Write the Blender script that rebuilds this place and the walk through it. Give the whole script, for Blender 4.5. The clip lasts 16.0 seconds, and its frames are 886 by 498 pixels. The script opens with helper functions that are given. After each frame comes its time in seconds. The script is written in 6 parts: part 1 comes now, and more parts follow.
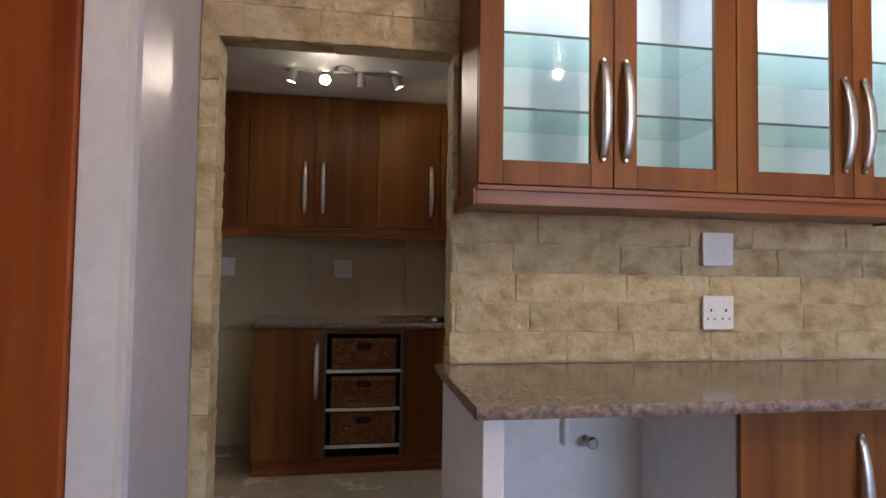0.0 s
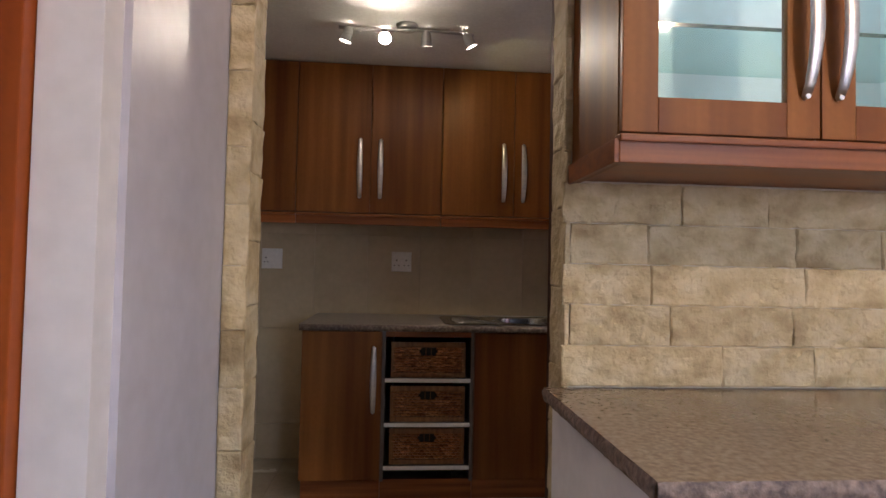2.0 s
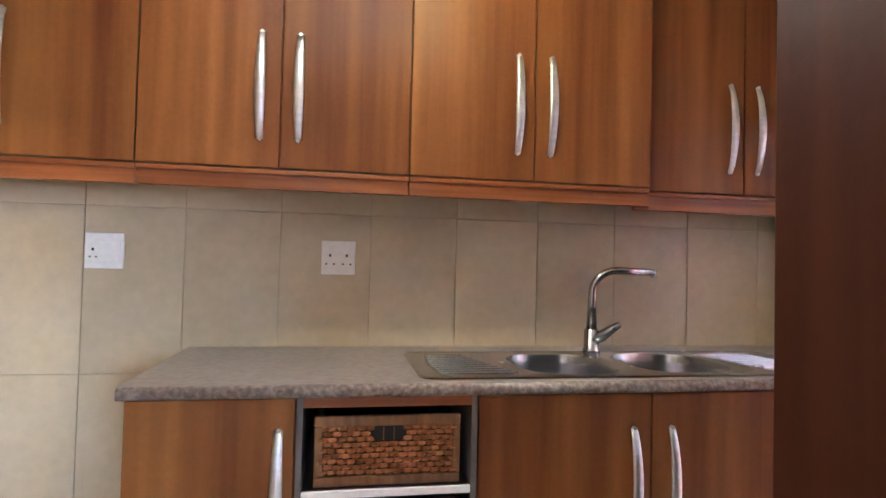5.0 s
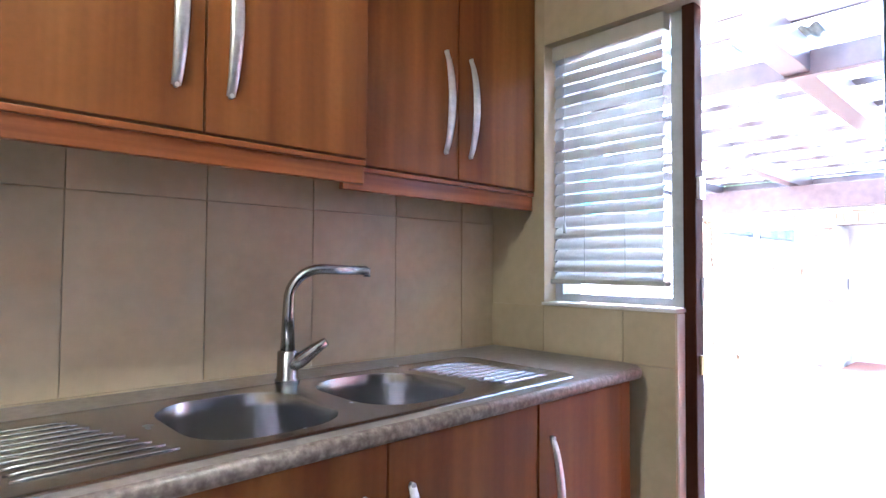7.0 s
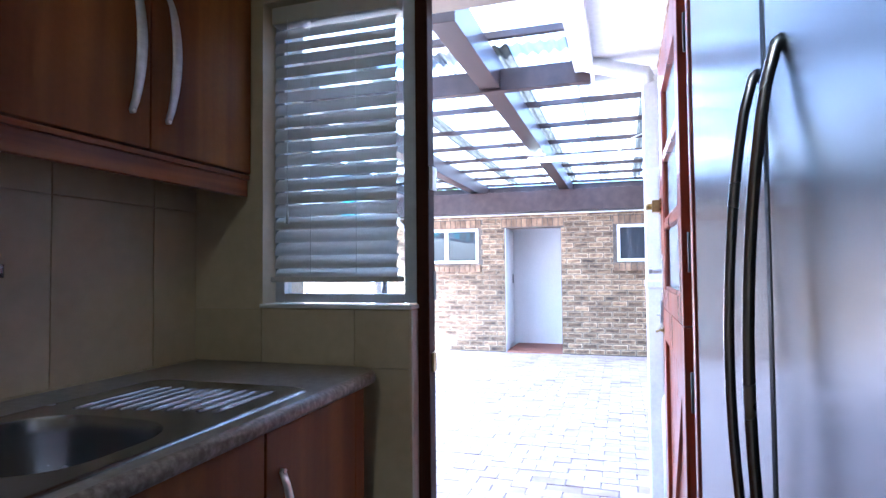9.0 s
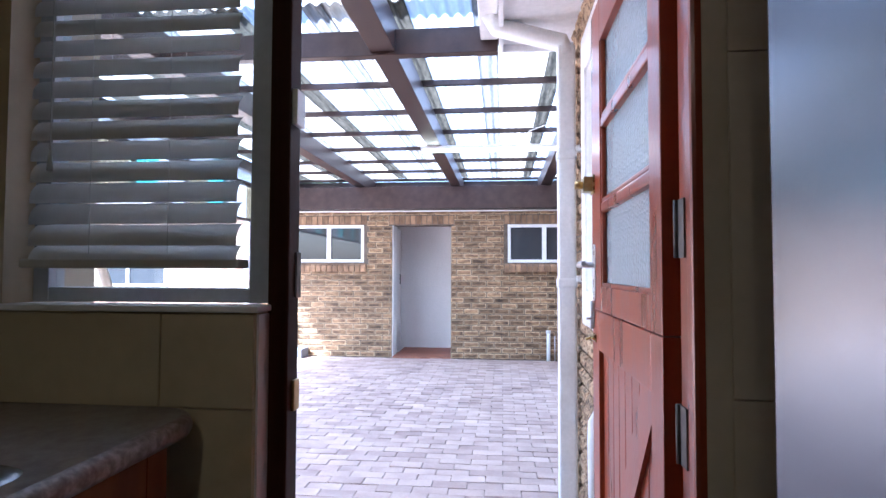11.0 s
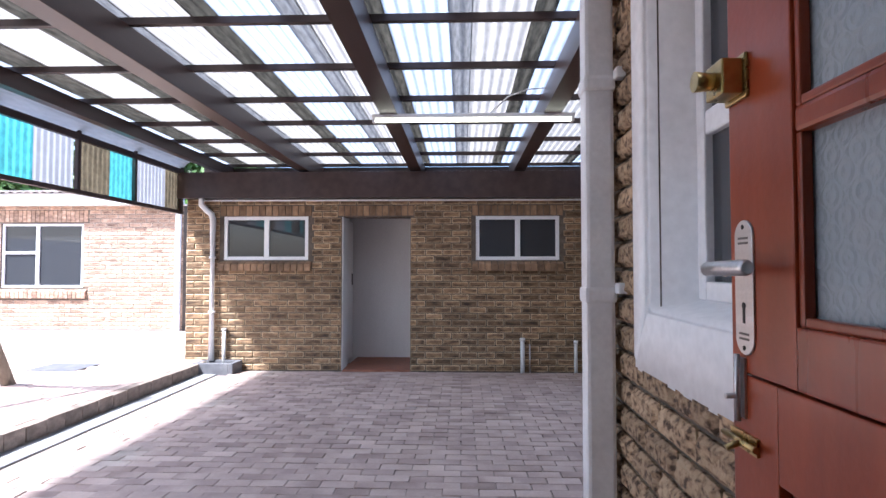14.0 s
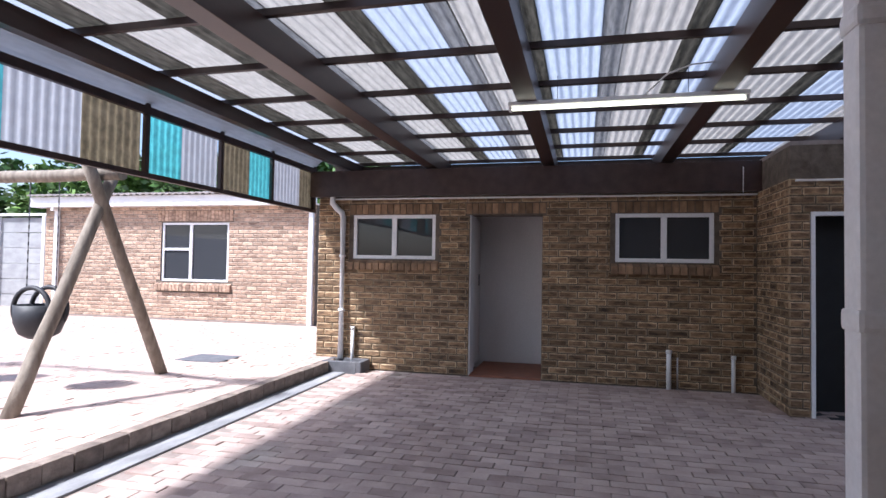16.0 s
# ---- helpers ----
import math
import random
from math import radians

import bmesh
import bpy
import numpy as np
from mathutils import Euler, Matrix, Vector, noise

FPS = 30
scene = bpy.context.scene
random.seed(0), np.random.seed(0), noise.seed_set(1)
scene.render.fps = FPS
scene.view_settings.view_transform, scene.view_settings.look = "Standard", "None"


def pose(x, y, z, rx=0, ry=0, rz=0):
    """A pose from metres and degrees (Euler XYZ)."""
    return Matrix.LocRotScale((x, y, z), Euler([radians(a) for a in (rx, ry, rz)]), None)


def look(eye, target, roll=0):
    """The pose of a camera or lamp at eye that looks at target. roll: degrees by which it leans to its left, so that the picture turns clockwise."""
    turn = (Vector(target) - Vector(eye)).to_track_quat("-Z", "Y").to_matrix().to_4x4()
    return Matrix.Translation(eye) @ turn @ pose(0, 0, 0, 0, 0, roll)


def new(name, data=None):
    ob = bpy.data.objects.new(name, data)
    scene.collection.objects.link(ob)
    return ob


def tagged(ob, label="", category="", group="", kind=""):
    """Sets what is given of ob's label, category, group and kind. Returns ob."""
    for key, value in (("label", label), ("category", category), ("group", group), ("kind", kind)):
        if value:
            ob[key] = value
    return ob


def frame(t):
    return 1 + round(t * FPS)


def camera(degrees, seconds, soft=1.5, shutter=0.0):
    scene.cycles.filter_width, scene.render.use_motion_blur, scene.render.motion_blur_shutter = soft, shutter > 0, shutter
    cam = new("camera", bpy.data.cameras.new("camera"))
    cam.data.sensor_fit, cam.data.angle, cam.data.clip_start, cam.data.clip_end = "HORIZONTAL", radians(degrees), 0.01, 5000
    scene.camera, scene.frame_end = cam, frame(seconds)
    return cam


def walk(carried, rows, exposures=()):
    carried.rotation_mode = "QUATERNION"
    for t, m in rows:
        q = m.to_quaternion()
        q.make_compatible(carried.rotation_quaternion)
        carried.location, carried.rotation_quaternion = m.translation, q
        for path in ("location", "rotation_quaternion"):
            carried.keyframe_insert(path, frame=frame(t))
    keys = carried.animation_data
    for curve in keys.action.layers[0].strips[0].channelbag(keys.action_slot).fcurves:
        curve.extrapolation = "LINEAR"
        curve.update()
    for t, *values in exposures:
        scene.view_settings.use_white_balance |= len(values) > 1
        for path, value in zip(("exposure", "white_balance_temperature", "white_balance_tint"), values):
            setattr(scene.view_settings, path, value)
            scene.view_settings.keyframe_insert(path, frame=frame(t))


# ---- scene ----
import itertools

cam = camera(75.7, 16.0)
# seconds, x, y, z, pitch, roll, yaw
ROWS = [
    (0.0, -0.148, 0.088, 1.221, 2.27, -0.84, -9.16),
    (0.5, -0.231, 0.122, 1.222, 2.23, -0.99, -8.26),
    (1.0, -0.274, 0.189, 1.217, 2.15, -1.06, -7.04),
    (1.5, -0.251, 0.381, 1.205, 2.01, -1.11, -5.63),
    (2.0, -0.227, 0.620, 1.203, 1.81, -1.19, -4.51),
    (2.5, -0.242, 0.898, 1.226, 1.59, -1.12, -3.93),
    (3.0, -0.221, 1.179, 1.237, 1.35, -1.33, -3.51),
    (5.5, -0.185, 2.257, 1.211, 1.85, -1.32, -16.43),
    (6.0, -0.162, 2.418, 1.224, 1.93, -1.07, -25.34),
    (6.5, -0.124, 2.533, 1.224, 1.90, -0.68, -34.86),
    (7.0, -0.021, 2.669, 1.212, 1.95, -0.38, -43.21),
    (7.5, 0.080, 2.786, 1.205, 2.22, -0.02, -51.0),
    (8.0, 0.114, 2.854, 1.200, 2.12, 0.14, -59.64),
    (8.5, 0.130, 2.861, 1.198, 2.13, 0.45, -67.53),
    (9.0, 0.160, 2.876, 1.195, 2.01, 0.54, -72.53),
    (9.5, 0.203, 2.908, 1.175, 2.06, 0.60, -76.22),
    (12.0, 1.191, 3.065, 1.152, 2.02, -0.02, -86.80),
    (12.5, 1.373, 3.054, 1.166, 1.84, 0.46, -87.48),
    (13.0, 1.570, 3.090, 1.160, 1.85, 0.32, -87.87),
    (13.5, 1.760, 3.112, 1.176, 1.85, 0.13, -87.99),
    (14.0, 1.892, 3.120, 1.177, 1.94, -0.03, -88.05),
    (14.5, 2.086, 3.096, 1.197, 1.81, -0.11, -87.13),
    (15.0, 2.182, 3.124, 1.203, 1.74, -0.41, -84.49),
    (15.5, 2.242, 3.210, 1.212, 1.70, -0.52, -80.54),
    (16.0, 2.270, 3.301, 1.196, 1.77, -0.95, -76.14),
]
# seconds, stops, kelvin, tint
EXPOSURES = [(0.0, 3.54, 5900, 19), (2.0, 3.85, 5950, 20), (3.0, 4.25, 5950, 20), (5.5, 6.42, 5000, 12), (6.5, 6.62, 4700, 11), (7.0, 6.25, 4650, 11), (7.5, 5.85, 4650, 11), (8.0, 5.35, 4600, 10), (8.5, 4.7, 4500, 10), (9.0, 4.25, 4350, 9), (9.5, 3.88, 4300, 9), (12.0, 3.05, 5300, 14), (12.5, 2.85, 5300, 14), (13.0, 2.50, 5400, 13), (14.0, 1.75, 5500, 13), (15.0, 1.35, 5550, 14), (16.0, 0.90, 5600, 14)]
walk(cam, [(t, pose(x, y, z, 90 + pitch, roll, yaw)) for t, x, y, z, pitch, roll, yaw in ROWS], EXPOSURES)

# ---- world, sun and lamps ----
SUN_EL, SUN_AZ = 54.0, 40.0  # azimuth from +y towards -x
world = bpy.data.worlds.new("sky")
scene.world = world
world.use_nodes = True
wn = world.node_tree
sky = wn.nodes.new("ShaderNodeTexSky")
sky.sky_type, sky.sun_disc = "NISHITA", False
sky.sun_elevation, sky.sun_rotation = radians(SUN_EL), radians(-SUN_AZ)
sky.air_density, sky.dust_density = 1.0, 3.0
wn.nodes["Background"].inputs["Strength"].default_value = 0.15
wn.links.new(sky.outputs[0], wn.nodes["Background"].inputs["Color"])


def lamp(name, kind, energy, color, m, **more):
    data = bpy.data.lights.new(name, kind)
    data.energy, data.color = energy, color
    for key, value in more.items():
        if key == "size":
            data.size = value
        elif key == "size_y":
            data.shape, data.size_y = "RECTANGLE", value
        elif key == "radius":
            data.shadow_soft_size = value
        elif key == "cone":
            data.spot_size, data.spot_blend = radians(value), 0.5
        elif key == "angle":
            data.angle = radians(value)
    ob = new(name, data)
    ob.matrix_world = m
    return ob


sd = Vector((-math.sin(radians(SUN_AZ)) * math.cos(radians(SUN_EL)), math.cos(radians(SUN_AZ)) * math.cos(radians(SUN_EL)), math.sin(radians(SUN_EL))))
lamp("sun", "SUN", 5.0, (1.0, 0.95, 0.87), look(sd * 30, (0, 0, 0)), angle=4.0)
# daylight of the kitchen's large window
lamp("kitchen_window_daylight", "AREA", 1.5, (0.82, 0.88, 1.0), look((2.2, -2.46, 1.5), (0.8, 2, 1.3)), size=2.0, size_y=1.25)
lamp("kitchen_ceiling_bulb", "POINT", 3.2, (1.0, 0.72, 0.42), pose(1.05, 0.2, 2.41), radius=0.03)
lamp("track_bulb", "SPOT", 0.33, (1.0, 0.84, 0.3), look((0.115, 3.385, 2.295), (0.7, 3.95, 1.75)), cone=125, radius=0.03)
lamp("track_bulb", "POINT", 0.075, (1.0, 0.86, 0.55), pose(-0.315, 3.27, 2.2), radius=0.02)
for cx in (0.646, 1.5):
    lamp("cabinet_bulb", "AREA", 0.2, (0.82, 0.95, 1.0), look((cx, 1.9, 2.335), (cx, 1.9, 1.5)), size=0.5, size_y=0.08)

# ---- materials ----


def mat(name, colors, rough=0.5, metal=0.0, scale=(8, 8, 8), fine=60.0, bump=0.1, vary=0.0, rough_vary=0.1, spec=0.5, coat=0.0, detail=4.0, bump_scale=None, spread=(0.3, 0.7), trans=0.0, ior=1.45, deep=0.01):
    """A procedural surface: two or three colours over stretched noise, finer grain, bump, and a shift for each piece."""
    m = bpy.data.materials.new(name)
    m.use_nodes = True
    nt = m.node_tree
    n, li = nt.nodes, nt.links
    b = n["Principled BSDF"]
    co = n.new("ShaderNodeTexCoord")
    info, geo = n.new("ShaderNodeObjectInfo"), n.new("ShaderNodeNewGeometry")
    rnd = n.new("ShaderNodeMath")
    rnd.operation = "ADD"
    li.new(info.outputs["Random"], rnd.inputs[0])
    li.new(geo.outputs["Random Per Island"], rnd.inputs[1])
    fr = n.new("ShaderNodeMath")
    fr.operation = "FRACT"
    li.new(rnd.outputs[0], fr.inputs[0])
    off = n.new("ShaderNodeVectorMath")
    off.operation = "SCALE"
    off.inputs[0].default_value = (37, 19, 53)
    li.new(fr.outputs[0], off.inputs["Scale"])
    add = n.new("ShaderNodeVectorMath")
    li.new(co.outputs["Object"], add.inputs[0])
    if vary:
        li.new(off.outputs[0], add.inputs[1])
    mp = n.new("ShaderNodeMapping")
    mp.inputs["Scale"].default_value = scale
    li.new(add.outputs[0], mp.inputs["Vector"])
    nz = n.new("ShaderNodeTexNoise")
    nz.inputs["Scale"].default_value, nz.inputs["Detail"].default_value = 1.0, detail
    li.new(mp.outputs[0], nz.inputs["Vector"])
    ramp = n.new("ShaderNodeValToRGB")
    e = ramp.color_ramp.elements
    e[0].position, e[1].position = spread
    e[0].color, e[1].color = (*colors[0], 1), (*colors[-1], 1)
    if len(colors) == 3:
        mid = e.new(sum(spread) / 2)
        mid.color = (*colors[1], 1)
    li.new(nz.outputs["Fac"], ramp.inputs["Fac"])
    nf = n.new("ShaderNodeTexNoise")
    nf.inputs["Scale"].default_value, nf.inputs["Detail"].default_value = fine, 3.0
    li.new(add.outputs[0], nf.inputs["Vector"])
    hsv = n.new("ShaderNodeHueSaturation")
    li.new(ramp.outputs["Color"], hsv.inputs["Color"])
    val = n.new("ShaderNodeMapRange")
    val.inputs["To Min"].default_value, val.inputs["To Max"].default_value = 1 - vary, 1 + vary
    li.new(fr.outputs[0], val.inputs["Value"])
    mul = n.new("ShaderNodeMath")
    mul.operation = "MULTIPLY_ADD"
    li.new(nf.outputs["Fac"], mul.inputs[0])
    mul.inputs[1].default_value = 0.24
    mul.inputs[2].default_value = 0.88
    m2 = n.new("ShaderNodeMath")
    m2.operation = "MULTIPLY"
    li.new(val.outputs[0], m2.inputs[0])
    li.new(mul.outputs[0], m2.inputs[1])
    li.new(m2.outputs[0], hsv.inputs["Value"])
    li.new(hsv.outputs["Color"], b.inputs["Base Color"])
    rr = n.new("ShaderNodeMapRange")
    rr.inputs["To Min"].default_value, rr.inputs["To Max"].default_value = max(0.02, rough - rough_vary), min(1, rough + rough_vary)
    li.new(nz.outputs["Fac"], rr.inputs["Value"])
    li.new(rr.outputs[0], b.inputs["Roughness"])
    b.inputs["Metallic"].default_value = metal
    b.inputs["Specular IOR Level"].default_value = spec
    b.inputs["Coat Weight"].default_value = coat
    b.inputs["Coat Roughness"].default_value = 0.15
    b.inputs["Transmission Weight"].default_value = trans
    b.inputs["IOR"].default_value = ior
    if bump:
        bp = n.new("ShaderNodeBump")
        bp.inputs["Strength"].default_value, bp.inputs["Distance"].default_value = bump, deep
        if bump_scale:
            nb = n.new("ShaderNodeTexNoise")
            nb.inputs["Scale"].default_value, nb.inputs["Detail"].default_value = bump_scale, 5.0
            li.new(add.outputs[0], nb.inputs["Vector"])
            li.new(nb.outputs["Fac"], bp.inputs["Height"])
        else:
            li.new(nf.outputs["Fac"], bp.inputs["Height"])
        li.new(bp.outputs[0], b.inputs["Normal"])
    return m


def glass(name, color, clear, rough=0.02, pattern=0.0):
    """A pane: part see-through, part gloss; pattern adds raised relief."""
    m = bpy.data.materials.new(name)
    m.use_nodes = True
    n, li = m.node_tree.nodes, m.node_tree.links
    b = n["Principled BSDF"]
    b.inputs["Base Color"].default_value = (*color, 1)
    b.inputs["Roughness"].default_value = rough
    tr = n.new("ShaderNodeBsdfTransparent")
    tr.inputs["Color"].default_value = (*[min(1, c + 0.35) for c in color], 1)
    mix = n.new("ShaderNodeMixShader")
    mix.inputs["Fac"].default_value = clear
    li.new(b.outputs[0], mix.inputs[1])
    li.new(tr.outputs[0], mix.inputs[2])
    li.new(mix.outputs[0], n["Material Output"].inputs["Surface"])
    if pattern:
        co = n.new("ShaderNodeTexCoord")
        v = n.new("ShaderNodeTexVoronoi")
        v.inputs["Scale"].default_value, v.inputs["Randomness"].default_value = 30, 0.15
        turn = n.new("ShaderNodeMapping")
        turn.inputs["Rotation"].default_value = (0, radians(45), 0)
        li.new(co.outputs["Object"], turn.inputs["Vector"])
        li.new(turn.outputs[0], v.inputs["Vector"])
        ring = n.new("ShaderNodeMath")
        ring.operation = "PINGPONG"
        ring.inputs[1].default_value = 0.16
        li.new(v.outputs["Distance"], ring.inputs[0])
        pits = n.new("ShaderNodeTexNoise")
        pits.inputs["Scale"].default_value, pits.inputs["Detail"].default_value = 95, 3
        li.new(co.outputs["Object"], pits.inputs["Vector"])
        both = n.new("ShaderNodeMath")
        both.operation = "MULTIPLY_ADD"
        both.inputs[1].default_value = 0.3
        li.new(pits.outputs["Fac"], both.inputs[0])
        li.new(ring.outputs[0], both.inputs[2])
        bp = n.new("ShaderNodeBump")
        bp.inputs["Strength"].default_value, bp.inputs["Distance"].default_value = pattern, 0.03
        li.new(both.outputs[0], bp.inputs["Height"])
        li.new(bp.outputs[0], b.inputs["Normal"])
    return m


def sheeting(name, color, clear, dirt, solid_share=0.25):
    """Translucent corrugated plastic with grime along its length."""
    m = bpy.data.materials.new(name)
    m.use_nodes = True
    n, li = m.node_tree.nodes, m.node_tree.links
    n.remove(n["Principled BSDF"])
    co, mp, nz, ramp = n.new("ShaderNodeTexCoord"), n.new("ShaderNodeMapping"), n.new("ShaderNodeTexNoise"), n.new("ShaderNodeValToRGB")
    mp.inputs["Scale"].default_value = (1.5, 9, 3)
    li.new(co.outputs["Object"], mp.inputs["Vector"])
    li.new(mp.outputs[0], nz.inputs["Vector"])
    nz.inputs["Detail"].default_value = 6
    li.new(nz.outputs["Fac"], ramp.inputs["Fac"])
    e = ramp.color_ramp.elements
    e[0].position, e[1].position = 0.35, 0.65
    e[0].color, e[1].color = (*[c * (1 - dirt) for c in color], 1), (*color, 1)
    tl, df, gl, tr = n.new("ShaderNodeBsdfTranslucent"), n.new("ShaderNodeBsdfDiffuse"), n.new("ShaderNodeBsdfGlossy"), n.new("ShaderNodeBsdfTransparent")
    gl.inputs["Roughness"].default_value = 0.2
    for s in (tl, df, tr):
        li.new(ramp.outputs[0], s.inputs["Color"])
    m1, m2, m3 = n.new("ShaderNodeMixShader"), n.new("ShaderNodeMixShader"), n.new("ShaderNodeMixShader")
    m1.inputs["Fac"].default_value = solid_share
    li.new(tl.outputs[0], m1.inputs[1])
    li.new(df.outputs[0], m1.inputs[2])
    m2.inputs["Fac"].default_value = clear
    li.new(m1.outputs[0], m2.inputs[1])
    li.new(tr.outputs[0], m2.inputs[2])
    m3.inputs["Fac"].default_value = 0.05
    li.new(m2.outputs[0], m3.inputs[1])
    li.new(gl.outputs[0], m3.inputs[2])
    li.new(m3.outputs[0], n["Material Output"].inputs["Surface"])
    return m


def glow(name, color, strength):
    m = bpy.data.materials.new(name)
    m.use_nodes = True
    b = m.node_tree.nodes["Principled BSDF"]
    b.inputs["Base Color"].default_value = (*color, 1)
    b.inputs["Emission Color"].default_value = (*color, 1)
    b.inputs["Emission Strength"].default_value = strength
    return m


WOOD = mat("reddish_veneer", [(0.11, 0.032, 0.009), (0.18, 0.064, 0.0148), (0.25, 0.102, 0.023)], 0.44, scale=(13, 13, 0.6), fine=70, bump=0.02, vary=0.12, coat=0.0, spec=0.24, spread=(0.28, 0.72), detail=3.5)
WOODH = mat("reddish_veneer_rail", [(0.14, 0.036, 0.01), (0.29, 0.1, 0.027)], 0.38, scale=(1.2, 17, 40), fine=90, bump=0.03, vary=0.1, coat=0.1, spec=0.35)
DOORWOOD = mat("varnished_hardwood", [(0.165, 0.026, 0.009), (0.27, 0.05, 0.016)], 0.3, scale=(14, 14, 1.2), fine=70, bump=0.04, vary=0.08, coat=0.2, spec=0.35)
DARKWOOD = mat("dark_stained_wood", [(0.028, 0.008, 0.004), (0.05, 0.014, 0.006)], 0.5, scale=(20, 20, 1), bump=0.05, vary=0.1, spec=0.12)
PANTRY = mat("polished_red_wood", [(0.15, 0.024, 0.004), (0.36, 0.085, 0.015)], 0.35, scale=(9, 9, 0.7), bump=0.02, vary=0.05, coat=0.08, spec=0.22)
GREYPANEL = mat("grey_carcass_board", [(0.1, 0.085, 0.08), (0.14, 0.12, 0.11)], 0.5, bump=0.02)
WHITE = mat("white_plaster", [(0.69, 0.67, 0.67), (0.76, 0.74, 0.74)], 0.55, scale=(2, 2, 2), fine=20, bump=0.015)
CEIL = mat("ceiling_paint", [(0.72, 0.72, 0.72), (0.78, 0.78, 0.78)], 0.8, bump=0.03)
LILAC = mat("lilac_grey_paint", [(0.48, 0.465, 0.515), (0.54, 0.525, 0.575)], 0.4, scale=(2, 2, 2), fine=20, bump=0.01)
EXTWHITE = mat("painted_render", [(0.78, 0.78, 0.78), (0.84, 0.84, 0.84)], 0.55, scale=(4, 4, 4), fine=40, bump=0.03)
PVC = mat("white_pvc", [(0.72, 0.72, 0.72), (0.8, 0.8, 0.8)], 0.35, bump=0.02)
PLASTIC = mat("white_plastic", [(0.75, 0.75, 0.76), (0.8, 0.8, 0.8)], 0.3, bump=0.0)
# black for real slots, and for shade in rooms and behind the basket weave
BLACK = mat("black_slot_and_shade", [(0.012, 0.012, 0.012), (0.02, 0.02, 0.02)], 0.6, bump=0.0)
STEEL = mat("brushed_steel", [(0.5, 0.5, 0.51), (0.6, 0.6, 0.61)], 0.38, 1.0, scale=(2, 60, 60), fine=200, bump=0.015)
SINK = mat("sink_steel", [(0.33, 0.33, 0.34), (0.41, 0.41, 0.42)], 0.26, 1.0, scale=(6, 6, 6), fine=200, bump=0.0, rough_vary=0.04)
FRIDGE = mat("fridge_steel", [(0.115, 0.13, 0.152), (0.145, 0.16, 0.185)], 0.26, 1.0, scale=(2, 2, 6), fine=300, bump=0.004, rough_vary=0.03)
CHROME = mat("chrome", [(0.33, 0.33, 0.34), (0.4, 0.4, 0.4)], 0.2, 1.0, bump=0.0)
BRASS = mat("aged_brass", [(0.35, 0.25, 0.1), (0.5, 0.38, 0.17)], 0.3, 1.0, scale=(30, 30, 30), bump=0.03)
GRANITE = mat("brown_granite", [(0.155, 0.113, 0.086), (0.2, 0.153, 0.116), (0.25, 0.198, 0.154)], 0.12, scale=(70, 70, 70), fine=160, bump=0.0, rough_vary=0.01, detail=9, spread=(0.32, 0.68))
CHIPPED = mat("rough_granite_edge", [(0.08, 0.055, 0.045), (0.3, 0.22, 0.18)], 0.5, scale=(60, 60, 60), fine=150, bump=0.5, bump_scale=70)
LAMINATE = mat("grey_brown_laminate", [(0.15, 0.126, 0.112), (0.205, 0.178, 0.16), (0.26, 0.23, 0.21)], 0.3, scale=(45, 45, 45), fine=180, bump=0.0, rough_vary=0.015, detail=10, spread=(0.3, 0.7))
LAMEDGE = mat("laminate_edge", [(0.115, 0.085, 0.077), (0.185, 0.148, 0.135), (0.28, 0.238, 0.215)], 0.32, scale=(75, 75, 75), fine=180, bump=0.0, rough_vary=0.015, detail=8, spread=(0.34, 0.66))
TILE = mat("beige_wall_tile", [(0.43, 0.352, 0.235), (0.53, 0.445, 0.31)], 0.36, scale=(2.5, 2.5, 2.5), fine=25, bump=0.02, vary=0.05)
GROUT = mat("tile_grout", [(0.38, 0.31, 0.21), (0.47, 0.395, 0.275)], 0.8, bump=0.1)
FLOORTILE = mat("cream_floor_tile", [(0.36, 0.32, 0.25), (0.48, 0.43, 0.35)], 0.25, scale=(4, 4, 4), fine=40, bump=0.02, vary=0.05)
STONE = mat("split_sandstone", [(0.35, 0.255, 0.13), (0.53, 0.425, 0.245), (0.61, 0.515, 0.34)], 0.75, scale=(9, 9, 14), fine=60, bump=0.8, bump_scale=24, vary=0.1, detail=7, deep=0.025)
STONEGROUT = mat("stone_grout", [(0.52, 0.45, 0.34), (0.62, 0.55, 0.43)], 0.85, bump=0.3)
WICKER = mat("brown_wicker", [(0.27, 0.1, 0.038), (0.52, 0.235, 0.1)], 0.4, scale=(30, 30, 30), bump=0.2, vary=0.2)
RIM = mat("wicker_rim", [(0.16, 0.07, 0.025), (0.3, 0.15, 0.06)], 0.5, scale=(60, 20, 8), bump=0.2, vary=0.2)
BRICK = mat("rustic_face_brick", [(0.06, 0.038, 0.025), (0.185, 0.116, 0.064), (0.33, 0.215, 0.118)], 0.88, scale=(9, 9, 26), fine=80, bump=0.7, bump_scale=70, vary=0.4, detail=7)
BRICKRIM = mat("worn_brick_edge", [(0.25, 0.175, 0.1), (0.5, 0.37, 0.23)], 0.88, scale=(14, 14, 14), fine=80, bump=0.4, bump_scale=60, vary=0.35)
BRICKDARK = mat("soldier_brick", [(0.17, 0.105, 0.062), (0.33, 0.21, 0.12)], 0.85, scale=(14, 14, 9), fine=70, bump=0.5, bump_scale=60, vary=0.3)
BRICKPINK = mat("pale_face_brick", [(0.2, 0.13, 0.095), (0.4, 0.27, 0.19), (0.52, 0.38, 0.28)], 0.85, scale=(9, 9, 20), fine=70, bump=0.5, bump_scale=60, vary=0.3)
